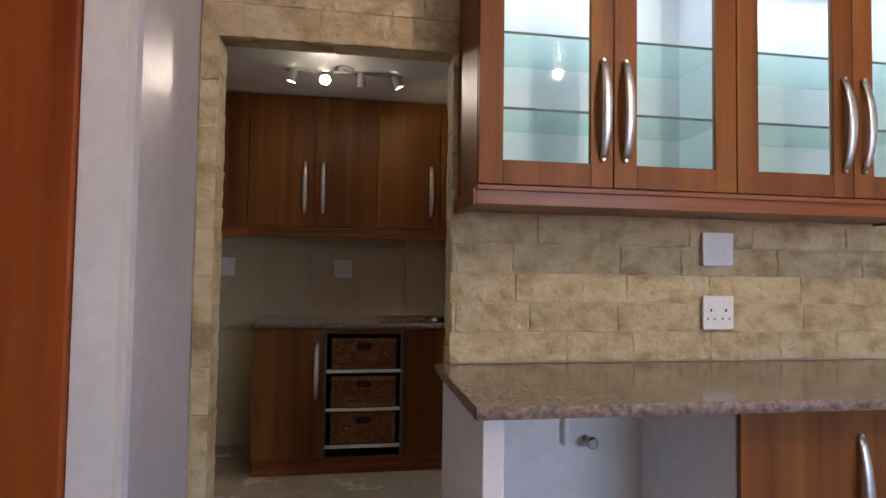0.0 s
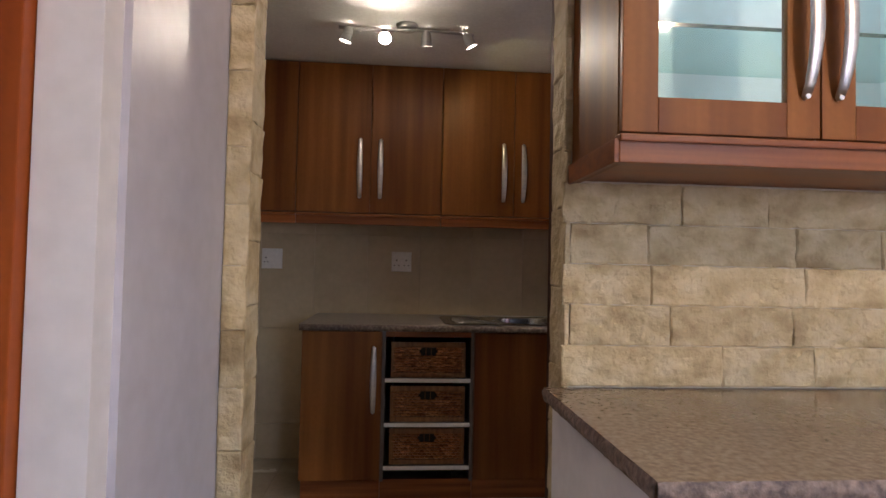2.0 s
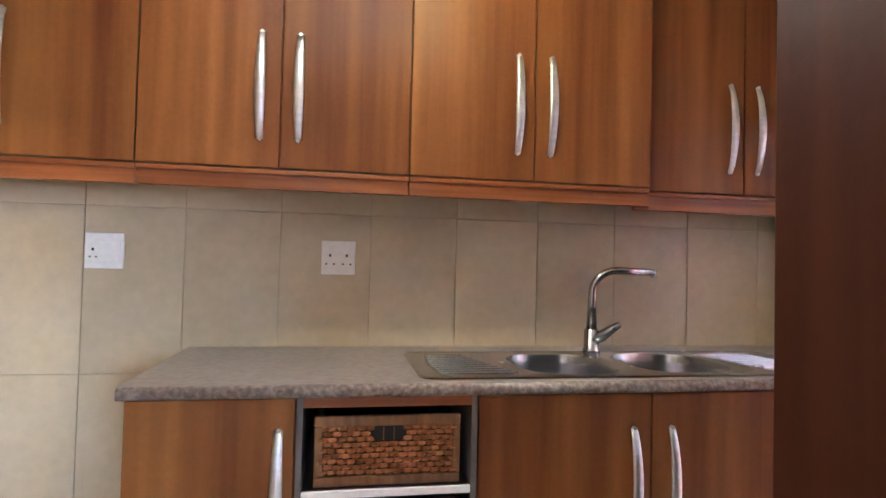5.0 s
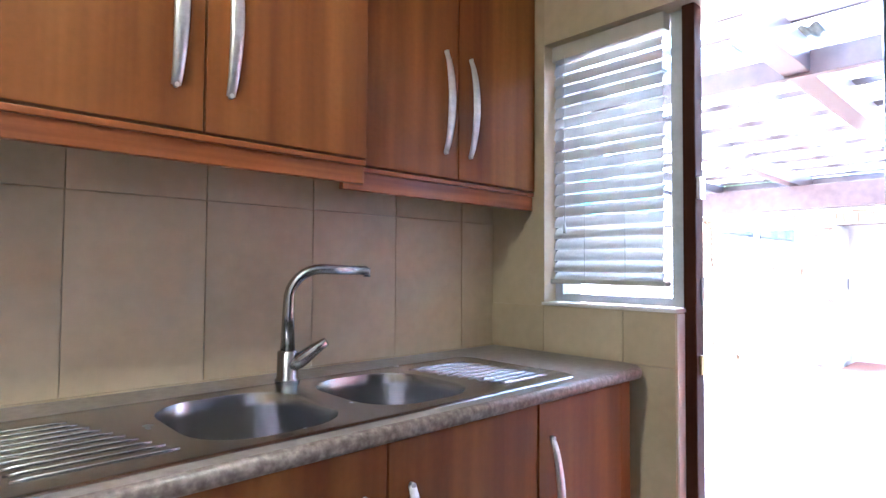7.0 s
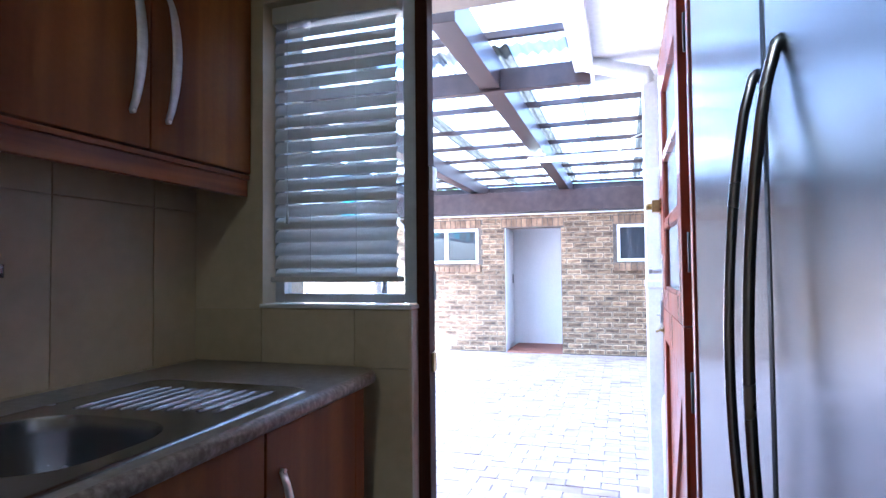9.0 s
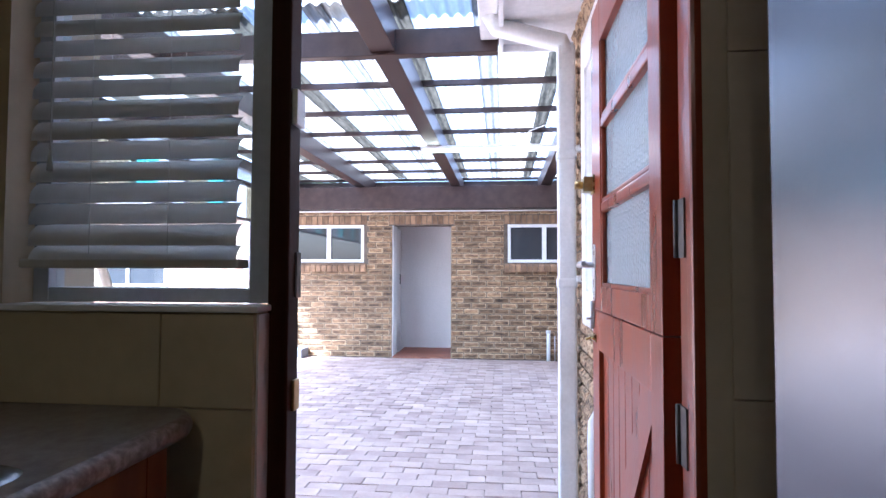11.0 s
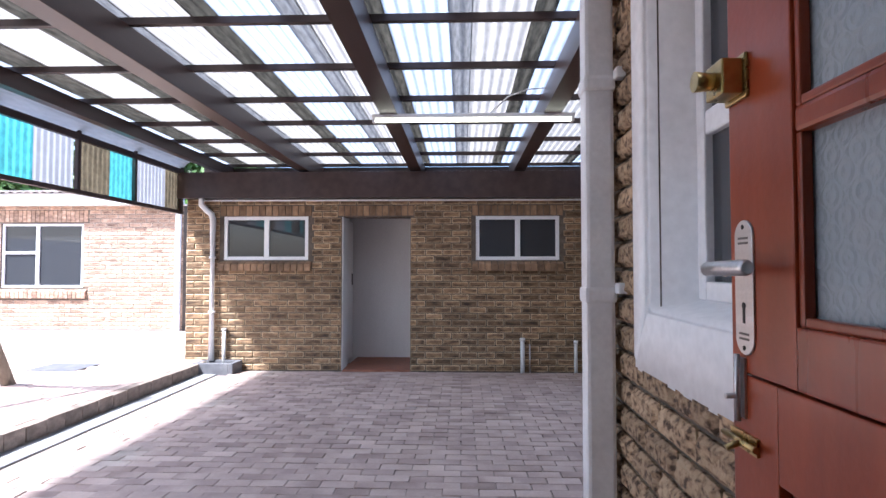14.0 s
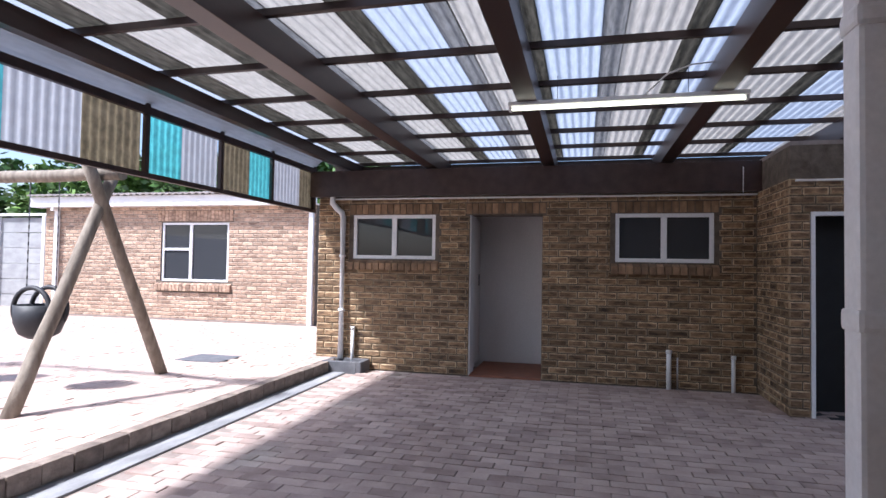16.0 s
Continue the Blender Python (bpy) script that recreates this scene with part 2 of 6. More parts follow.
PINKRIM = mat("pale_brick_edge", [(0.45, 0.34, 0.26), (0.6, 0.48, 0.38)], 0.85, bump=0.3, vary=0.2)
MORTAR = mat("cement_mortar", [(0.3, 0.27, 0.23), (0.46, 0.42, 0.36)], 0.9, scale=(12, 12, 12), bump=0.4, bump_scale=80)
DARKMORTAR = mat("grimy_mortar", [(0.085, 0.068, 0.052), (0.17, 0.14, 0.11)], 0.95, scale=(12, 12, 12), bump=0.5, bump_scale=80)
ROCKBRICK = mat("pitted_rock_face_brick", [(0.07, 0.045, 0.028), (0.28, 0.19, 0.115), (0.4, 0.29, 0.18)], 0.9, scale=(45, 45, 60), fine=90, bump=0.9, bump_scale=60, vary=0.25, detail=5, spread=(0.36, 0.58))
PAVER = mat("clay_paver", [(0.26, 0.19, 0.165), (0.42, 0.325, 0.285), (0.54, 0.435, 0.385)], 0.75, scale=(2.2, 2.2, 2.2), fine=50, bump=0.35, bump_scale=60, vary=0.06, detail=6)
PAVERJOINT = mat("sandy_joint", [(0.22, 0.18, 0.16), (0.31, 0.26, 0.23)], 0.95, bump=0.3)
# paler terrace copies of joint and paver, with sunlight put into the colour
SUNJOINT = mat("sunlit_sandy_joint", [(0.3, 0.23, 0.19), (0.4, 0.32, 0.27)], 0.95, bump=0.3)
PAVERSUN = mat("sunlit_pink_paver", [(0.42, 0.31, 0.26), (0.55, 0.44, 0.38)], 0.85, scale=(2, 2, 2), fine=50, bump=0.3, bump_scale=60, vary=0.14)
KERB = mat("grimy_kerb_brick", [(0.14, 0.11, 0.09), (0.3, 0.24, 0.2)], 0.85, scale=(9, 9, 14), fine=60, bump=0.5, bump_scale=50, vary=0.2)
CEMENT = mat("cement_channel", [(0.2, 0.2, 0.21), (0.33, 0.33, 0.34)], 0.85, scale=(3, 9, 5), bump=0.3)
GULLY = mat("grey_cement", [(0.09, 0.09, 0.1), (0.15, 0.15, 0.16)], 0.85, bump=0.3)
BEAM = mat("brown_painted_beam", [(0.036, 0.02, 0.017), (0.058, 0.034, 0.029)], 0.36, scale=(1, 9, 9), fine=60, bump=0.03, vary=0.08, rough_vary=0.03)
PURLIN = mat("brown_purlin", [(0.035, 0.022, 0.02), (0.065, 0.042, 0.038)], 0.5, bump=0.05)
FRAMEWHITE = mat("white_window_frame", [(0.76, 0.76, 0.77), (0.82, 0.82, 0.82)], 0.35, bump=0.0)
ALU = mat("grey_aluminium", [(0.42, 0.44, 0.47), (0.5, 0.52, 0.55)], 0.4, 0.2, bump=0.01)
SLAT = sheeting("pale_blind_slat", (0.56, 0.54, 0.51), 0.0, 0.04, 0.94)
CORD = mat("cord", [(0.5, 0.5, 0.48), (0.6, 0.6, 0.58)], 0.7, bump=0.0)
LOG = mat("weathered_pole", [(0.16, 0.13, 0.1), (0.3, 0.26, 0.21)], 0.85, scale=(18, 18, 2), bump=0.5, bump_scale=40)
RUBBER = mat("black_rubber", [(0.015, 0.015, 0.018), (0.03, 0.03, 0.034)], 0.55, bump=0.1)
CHAIN = mat("chain_steel", [(0.12, 0.12, 0.12), (0.2, 0.2, 0.2)], 0.5, 0.8, bump=0.0)
HINGE = mat("tarnished_hinge", [(0.05, 0.045, 0.042), (0.09, 0.08, 0.075)], 0.55, 0.4, scale=(40, 40, 40), bump=0.05)
PRECAST = mat("precast_concrete", [(0.3, 0.3, 0.31), (0.42, 0.42, 0.42)], 0.85, scale=(3, 3, 6), bump=0.3, vary=0.08)
LEAF = mat("leaf", [(0.03, 0.07, 0.014), (0.09, 0.17, 0.035)], 0.5, scale=(2, 2, 2), bump=0.0, vary=0.5)
LEAFLIGHT = mat("light_leaf", [(0.06, 0.12, 0.02), (0.13, 0.22, 0.045)], 0.5, scale=(2, 2, 2), bump=0.0, vary=0.4)
BARK = mat("bark", [(0.06, 0.045, 0.035), (0.12, 0.09, 0.07)], 0.9, bump=0.5)
ROOFTILE = mat("grey_roof_sheet", [(0.2, 0.17, 0.16), (0.32, 0.28, 0.26)], 0.7, bump=0.2)
REDFLOOR = mat("red_threshold", [(0.2, 0.075, 0.045), (0.3, 0.12, 0.07)], 0.6, bump=0.2)
DOORPAINT = mat("white_door_paint", [(0.66, 0.64, 0.63), (0.74, 0.72, 0.71)], 0.45, scale=(3, 3, 1), bump=0.04)
LINING = mat("white_cabinet_lining", [(0.74, 0.77, 0.78), (0.8, 0.82, 0.83)], 0.4, bump=0.0)
PANE = glass("clear_pane", (0.6, 0.64, 0.65), 0.9)
SHELFGLASS = glass("green_glass_shelf", (0.5, 0.64, 0.62), 0.92)
SHELFEDGE = mat("green_glass_edge", [(0.02, 0.07, 0.055), (0.04, 0.1, 0.08)], 0.1, bump=0.0)
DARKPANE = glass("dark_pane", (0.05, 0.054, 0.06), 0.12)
OBSCURE = glass("patterned_glass", (0.38, 0.43, 0.46), 0.22, 0.2, 0.45)
CLEARSHEET = sheeting("clear_blue_sheet", (0.28, 0.315, 0.375), 0.04, 0.15)
CREAMSHEET = sheeting("cream_sheet", (0.275, 0.26, 0.24), 0.02, 0.22)
OLIVESHEET = sheeting("grimy_olive_sheet", (0.042, 0.039, 0.032), 0.012, 0.6)
GREYSHEET = sheeting("grey_sheet", (0.12, 0.12, 0.123), 0.02, 0.4)
CYANSHEET = sheeting("cyan_sheet", (0.115, 0.48, 0.52), 0.13, 0.3)
SIDEGREY = sheeting("pale_grey_side_sheet", (0.34, 0.355, 0.39), 0.04, 0.12)
SIDEOLIVE = sheeting("brown_side_sheet", (0.155, 0.13, 0.085), 0.03, 0.4)
BULB = glow("warm_bulb", (1.0, 0.85, 0.6), 60.0)
BULBDIM = glow("dim_bulb", (1.0, 0.85, 0.6), 6.0)
TUBE = glow("fluorescent_tube", (1.0, 0.96, 0.72), 1.3)

# ---- shape helpers ----


def box(bm, x0, x1, y0, y1, z0, z1, bev=0.0):
    m = Matrix.Translation(((x0 + x1) / 2, (y0 + y1) / 2, (z0 + z1) / 2)) @ Matrix.Diagonal((abs(x1 - x0), abs(y1 - y0), abs(z1 - z0), 1))
    r = bmesh.ops.create_cube(bm, size=1, matrix=m)
    if bev:
        ed = list({e for v in r["verts"] for e in v.link_edges})
        bmesh.ops.bevel(bm, geom=ed, offset=bev, segments=2, affect="EDGES", profile=0.6)
    return bm


def sweep(bm, pts, radii, seg=10, flat=(1.0, 1.0), up=(0, 0, 1), caps=True):
    """A tube along points; flat squeezes its section."""
    pts = [Vector(p) for p in pts]
    if not hasattr(radii, "__len__"):
        radii = [radii] * len(pts)
    rings = []
    for i, p in enumerate(pts):
        d = (pts[min(i + 1, len(pts) - 1)] - pts[max(i - 1, 0)]).normalized()
        a = d.cross(Vector(up))
        if a.length < 1e-3:
            a = d.cross(Vector((1, 0, 0)))
        a.normalize()
        b = d.cross(a)
        rings.append([bm.verts.new(p + radii[i] * (flat[0] * math.cos(2 * math.pi * k / seg) * a + flat[1] * math.sin(2 * math.pi * k / seg) * b)) for k in range(seg)])
    for r0, r1 in zip(rings, rings[1:]):
        for k in range(seg):
            f = bm.faces.new((r0[k], r0[(k + 1) % seg], r1[(k + 1) % seg], r1[k]))
            f.smooth = seg > 6
    if caps:
        bm.faces.new(rings[0][::-1])
        bm.faces.new(rings[-1])
    return bm


def boxes(*args, bev=0.0, weld=False):
    bm = bmesh.new()
    for a in args:
        box(bm, *a, bev=bev)
    if weld:
        bmesh.ops.remove_doubles(bm, verts=bm.verts[:], dist=0.0005)
    return bm


def thing(name, loc, label, category, group="", kind=""):
    ob = new(name)
    ob.location = loc
    ob.empty_display_size = 0.1
    return tagged(ob, label, category, group, kind)


def mesh_of(name, bm, material):
    me = bpy.data.meshes.new(name)
    bmesh.ops.recalc_face_normals(bm, faces=bm.faces[:])
    bm.to_mesh(me)
    bm.free()
    me.materials.append(material)
    return me


def world_loc(ob):
    v = Vector((0, 0, 0))
    while ob:
        v += ob.location
        ob = ob.parent
    return v


def part(name, bm, material, parent, label="", kind=""):
    """One mesh under a thing or a part; its shape is given in world coordinates."""
    me = mesh_of(name, bm, material)
    me.transform(Matrix.Translation(-world_loc(parent)))
    ob = new(name, me)
    ob.parent = parent
    return tagged(ob, label, kind=kind)


def solid(name, bm, material, label, category, kind="structure", group=""):
    return tagged(new(name, mesh_of(name, bm, material)), label, category, group, kind)


def raw_mesh(name, verts, faces, material, smooth=False):
    me = bpy.data.meshes.new(name)
    me.from_pydata([tuple(v) for v in verts], [], faces)
    me.materials.append(material)
    if smooth:
        for p in me.polygons:
            p.use_smooth = True
    return me


def rough_block(name, w, h, d, nx, ny, amp, seed, material, edge=0.35, rim=0.0, rim_material=None):
    """A block w wide (x), h high (z), its rough face towards -y at -d, back at 0, corner at the origin."""
    def cuts(i, n, size):
        if not rim or i in (0, n):
            return i / n
        return rim / size + (1 - 2 * rim / size) * (i - 1) / (n - 2)

    verts, faces = [], []
    for j in range(ny + 1):
        for i in range(nx + 1):
            u, v = cuts(i, nx, w), cuts(j, ny, h)
            out = min(i, nx - i), min(j, ny - j)
            inner = 0.0 if min(out) == 0 else 1.0
            k = 0.8 * noise.noise(Vector((u * w * 14 + seed * 7.3, v * h * 20, seed * 3.1))) + 0.5 - 1.3 * abs(noise.noise(Vector((u * w * 26 + seed, v * h * 30, seed * 5.7))))
            jx = noise.noise(Vector((seed, j * 1.7, i * 0.9))) * 0.004
            verts.append((u * w + (jx if out[0] == 0 else 0), -d * (1 - edge * (1 - inner)) - amp * k * (0.3 + 0.7 * inner), v * h + (jx if out[1] == 0 else 0)))
    n = len(verts)
    for j in range(ny):
        for i in range(nx):
            a = j * (nx + 1) + i
            faces.append((a, a + 1, a + nx + 2, a + nx + 1))
    ring = [i for i in range(nx + 1)] + [(j + 1) * (nx + 1) - 1 for j in range(1, ny + 1)] + [ny * (nx + 1) + i for i in range(nx - 1, -1, -1)] + [j * (nx + 1) for j in range(ny - 1, 0, -1)]
    for k, i in enumerate(ring):
        verts.append((verts[i][0], 0.0, verts[i][2]))
    for k in range(len(ring)):
        faces.append((ring[k], n + k, n + (k + 1) % len(ring), ring[(k + 1) % len(ring)]))
    me = raw_mesh(name, verts, faces, material)
    if rim_material:
        me.materials.append(rim_material)
        for k, p in enumerate(me.polygons):
            if k >= nx * ny or k % nx in (0, nx - 1) or k // nx in (0, ny - 1):
                p.material_index = 1
    return me


def facing(direction):
    """Turns a block whose face looks to -y so that it looks to -x, +y or +x."""
    return {"-y": 0.0, "-x": -90.0, "+y": 180.0, "+x": 90.0}[direction]


def piece(name, me, parent, m):
    ob = new(name, me)
    ob.parent = parent
    ob.matrix_parent_inverse = Matrix.Translation(-world_loc(parent))
    ob.matrix_basis = m
    return ob

# ---- large structure: kitchen and scullery ----
ZG = -0.129  # level of the yard
YB, YS, XW = 4.25, 2.066, 1.75  # scullery back wall, stone wall, window wall
CZ = 2.38  # ceiling
solid("floor_kitchen", boxes((-2.6, 3.6, -2.7, YS, -0.12, -0.004)), FLOORTILE, "cream tiled kitchen floor", "floor")
floor = solid("floor_scullery", boxes((-1.9, 2.0, YS, 4.45, -0.12, -0.006)), GROUT, "cream tiled scullery floor with grey joints", "floor")
solid("ceiling_kitchen", boxes((-2.6, 3.6, -2.7, 2.14, 2.62, 2.72)), CEIL, "white painted kitchen ceiling", "ceiling")
solid("ceiling_scullery", boxes((-1.9, 2.0, 2.14, 4.45, CZ, CZ + 0.1)), CEIL, "white painted scullery ceiling", "ceiling")
stone_wall = solid("wall_stone", boxes((-2.6, -0.612, YS + 0.004, 2.198, 0, 2.64), (0.213, 3.6, YS + 0.004, 2.198, 0, 2.64), (-0.612, 0.213, YS + 0.004, 2.198, 2.03, 2.64)), STONEGROUT, "wall clad in split sandstone round an open doorway", "wall")
solid("wall_scullery_side", boxes((-1.9, -1.7, 2.198, 4.45, 0, CZ)), TILE, "plain beige scullery side wall", "wall")
solid("wall_kitchen_side", boxes((-2.6, -2.45, -2.7, YS, 0, 2.63)), WHITE, "plain white kitchen wall", "wall")
solid("wall_kitchen_far_side", boxes((3.45, 3.6, -2.7, YS, 0, 2.63)), WHITE, "plain white kitchen wall", "wall")
solid("wall_kitchen_rear", boxes((-2.45, 1.15, -2.7, -2.5, 0, 2.63), (3.3, 3.45, -2.7, -2.5, 0, 2.63), (1.15, 3.3, -2.7, -2.5, 0, 0.85), (1.15, 3.3, -2.7, -2.5, 2.15, 2.63), weld=True), WHITE, "plain white kitchen wall with a wide window opening", "wall")
back_wall = solid("wall_scullery_back", boxes((-1.7, 2.0, YB + 0.008, 4.45, 0, CZ)), GROUT, "scullery back wall with beige tiles", "wall")
# window and door wall: sill, pier, lintel, piece beyond the door
win_wall = solid("wall_window", boxes((XW, 2.0, 3.99, YB + 0.008, 0, CZ), (XW, 1.86, 3.478, 3.99, 0, 1.075), (1.86, 2.0, 3.535, 3.99, 0, 0.97), (XW, 2.0, 2.70, 3.99, 2.075, CZ), (XW, 2.0, 2.2, 2.62, 0, CZ), (XW, 1.752, 2.62, 2.685, 0, 2.075)), TILE, "cream tiled wall with a window beside the back door", "wall")
solid("trim_reveal", boxes((XW + 0.003, 1.799, 3.4735, 3.4775, 0, 1.072)), WHITE, "white painted wall end beside the back door frame", "reveal")
solid("window_ledge", boxes((XW - 0.012, 1.82, 3.47, 3.995, 1.076, 1.088), bev=0.003), WHITE, "white tiled window ledge", "sill", "structure")
# painted return wall and the cased pantry door beside the stone doorway
solid("wall_return", boxes((-0.80, -0.660, 1.56, YS + 0.003, 0, 2.63)), LILAC, "smooth pale lilac grey painted return wall", "wall")
solid("trim_casing", boxes((-0.770, -0.673, 1.50, 1.56, 0, 2.63), bev=0.0012), WHITE, "white painted door casing", "casing")
pantry = thing("pantry_door", (-1.2, 1.5, 0), "tall polished reddish wood door with vertical grain", "door")
part("door_leaf", boxes((-1.62, -0.773, 1.475, 1.515, 0.01, 2.61), bev=0.003), PANTRY, pantry)
solid("wall_pantry_side", boxes((-2.45, -1.62, 1.5, 1.56, 0, 2.63)), WHITE, "white kitchen wall beside the pantry door", "wall")

# back door frame
frame_ob = thing("door_1", (1.9, 3.1, 0), "dark varnished timber frame of the back doorway", "door frame", "", "structure")
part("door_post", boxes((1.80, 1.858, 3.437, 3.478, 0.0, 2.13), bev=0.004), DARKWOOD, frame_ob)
hp = boxes((1.79, 1.858, 2.615, 2.694, 0.0, 2.13), bev=0.004)
box(hp, 1.753, 1.79, 2.615, 2.704, 0.0, 2.13, bev=0.008)
part("door_post", hp, DOORWOOD, frame_ob, "reddish varnished hinge post")
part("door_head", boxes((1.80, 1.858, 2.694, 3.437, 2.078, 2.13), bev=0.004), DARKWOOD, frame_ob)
part("threshold", boxes((1.76, 2.02, 2.70, 3.478, -0.10, 0.004), bev=0.004), REDFLOOR, frame_ob, "worn red threshold")
keep = boxes((1.806, 1.85, 3.425, 3.4365, 1.44, 1.51), bev=0.002)
part("lock_keep", keep, STEEL, frame_ob, "pale metal lock keep")
part("strike_plate", boxes((1.835, 1.8575, 3.433, 3.4365, 1.10, 1.19)), CHAIN, frame_ob, "steel strike plate")
part("bolt_keep", boxes((1.82, 1.85, 3.430, 3.4365, 0.88, 0.94), bev=0.002), BRASS, frame_ob, "brass bolt keep")
for hz in (1.235, 1.85, 0.2, 0.85):
    hb = boxes((1.822, 1.856, 2.694, 2.697, hz - 0.055, hz + 0.055))
    sweep(hb, [(1.862, 2.698, hz - 0.055), (1.862, 2.698, hz + 0.055)], 0.006, 8)
    part("hinge", hb, HINGE, frame_ob, "steel butt hinge")

# ---- the stable door, folded open into the yard ----
leaf = thing("stable_door", (2.3, 2.70, ZG), "varnished reddish stable door with patterned glass, standing open", "door")
Y0, Y1 = 2.672, 2.716  # leaf faces
upper = boxes((1.90, 1.992, Y0, Y1, 1.034, 2.05), (2.60, 2.765, Y0, Y1, 1.034, 2.05), (1.992, 2.60, Y0, Y1, 1.034, 1.112), (1.992, 2.60, Y0, Y1, 1.905, 2.05), bev=0.003)
up = part("upper_leaf", upper, DOORWOOD, leaf)
for bz in (1.365, 1.637):
    g = boxes((1.992, 2.60, Y0 + 0.006, Y1 - 0.002, bz - 0.016, bz + 0.016), bev=0.006)
    part("glazing_bar", g, DOORWOOD, up)
for z0, z1 in ((1.112, 1.349), (1.381, 1.621), (1.653, 1.905)):
    part("pane", boxes((1.992, 2.60, 2.69, 2.696, z0, z1)), OBSCURE, up, "patterned obscure glass")
    bead = boxes((1.992, 2.004, 2.698, 2.712, z0, z1), (2.588, 2.60, 2.698, 2.712, z0, z1), (2.004, 2.588, 2.698, 2.712, z0, z0 + 0.012), bev=0.003)
    part("bead", bead, DOORWOOD, up)
low = part("lower_leaf", boxes((1.90, 1.992, Y0, Y1, -0.04, 1.031), (2.645, 2.765, Y0, Y1, -0.04, 1.031), (1.992, 2.645, Y0, Y1, 0.905, 1.031), (1.992, 2.645, Y0, Y1, -0.04, 0.12), bev=0.003), DOORWOOD, leaf)
for i in range(8):
    xa = 1.994 + i * 0.0813
    part("board", boxes((xa, xa + 0.0765, 2.682, 2.702, 0.12, 0.905), bev=0.003), DOORWOOD, low)
br = bmesh.new()
q = [(1.995, 0.905), (1.995, 0.84), (2.55, 0.12), (2.645, 0.12), (2.08, 0.905)]
lo, hi = [br.verts.new((x, 2.703, z)) for x, z in q], [br.verts.new((x, 2.714, z)) for x, z in q]
br.faces.new(lo)
br.faces.new(hi)
for i in range(5):
    br.faces.new((lo[i], lo[(i + 1) % 5], hi[(i + 1) % 5], hi[i]))
part("brace", br, DOORWOOD, low)
# lock, lever and bolts
lk = boxes((2.70, 2.765, 2.716, 2.722, 1.425, 1.49), (2.705, 2.76, 2.722, 2.752, 1.432, 1.483), bev=0.003)
sweep(lk, [(2.738, 2.752, 1.458), (2.738, 2.778, 1.458)], [0.013, 0.015], 14)
part("rim_lock", lk, BRASS, up, "aged brass rim lock")
pl = bmesh.new()
sweep(pl, [(2.72, 2.716, 1.156), (2.72, 2.7185, 1.156), (2.72, 2.7195, 1.156)], [1, 1, 0.96], 28, flat=(0.026, 0.026), up=(0, 0, 1))
for v in pl.verts:
    dz = v.co.z - 1.156
    v.co.z = 1.156 + math.copysign(0.07, dz) + dz if abs(dz) > 1e-4 else v.co.z
esc = part("lever_plate", pl, STEEL, up, "pale metal lever plate")
kh = boxes((2.717, 2.723, 2.7196, 2.7203, 1.105, 1.128))
sweep(kh, [(2.72, 2.7196, 1.13), (2.72, 2.7204, 1.13)], 0.005, 10)
for sz in (1.242, 1.07):
    sweep(kh, [(2.72, 2.7196, sz), (2.72, 2.7206, sz)], 0.0035, 8)
part("keyhole", kh, BLACK, esc)
for wz in (1.226, 1.219, 1.09, 1.083):
    part("stamped_mark", boxes((2.706, 2.734, 2.7196, 2.7202, wz - 0.0016, wz + 0.0016)), CHAIN, esc, "stamped illegible marks")
lv = bmesh.new()
sweep(lv, [(2.72, 2.7196, 1.182), (2.72, 2.765, 1.182)], 0.009, 12)
sweep(lv, [(2.735, 2.764, 1.182), (2.728, 2.766, 1.182), (2.68, 2.768, 1.183), (2.615, 2.768, 1.184), (2.608, 2.768, 1.184)], [0.007, 0.0105, 0.0105, 0.0105, 0.008], 14)
part("lever", lv, STEEL, up, "steel lever handle")
bl = boxes((2.722, 2.742, 2.716, 2.720, 0.97, 1.055))
sweep(bl, [(2.732, 2.725, 0.965), (2.732, 2.725, 1.06)], 0.0045, 8)
sweep(bl, [(2.732, 2.725, 1.0), (2.732, 2.742, 1.0)], 0.004, 8)
part("slide_bolt", bl, STEEL, up, "small steel slide bolt")
b2 = boxes((2.69, 2.765, 2.716, 2.720, 0.925, 0.95))
sweep(b2, [(2.68, 2.726, 0.938), (2.775, 2.726, 0.938)], 0.005, 8)
sweep(b2, [(2.72, 2.726, 0.938), (2.72, 2.748, 0.93)], 0.0045, 8)
part("barrel_bolt", b2, BRASS, low, "brass barrel bolt")
leaf.location.z -= 0.006  # the leaf sags a little on its hinges

# ---- window with its blind ----
win = thing("window_1", (1.92, 3.75, 1.09), "grey aluminium window with a raised sill gap", "window", "", "structure")
part("window_frame", boxes((1.822, 1.866, 3.48, 3.525, 1.089, 2.074), (1.822, 1.866, 3.955, 3.99, 1.089, 2.074), (1.822, 1.866, 3.525, 3.955, 1.089, 1.118), (1.822, 1.866, 3.525, 3.955, 2.045, 2.074), bev=0.002), ALU, win)
pn = part("pane", boxes((1.842, 1.846, 3.525, 3.955, 1.118, 2.045)), PANE, win)
pn.visible_shadow = False
blind = thing("venetian_blind", (1.83, 3.75, 1.17), "pale venetian blind with tilted slats, let down over a window", "blind")
part("headrail", boxes((1.762, 1.812, 3.52, 3.965, 2.005, 2.062), bev=0.004), SLAT, blind)
tilt = radians(60)
bm = bmesh.new()
for k in range(7):
    a = (k / 6 - 0.5) * 0.05
    crown = 0.009 * (1 - (k / 3 - 1) ** 2)
    for y in (-0.215, 0.215):
        bm.verts.new((a, y, crown))
bm.verts.ensure_lookup_table()
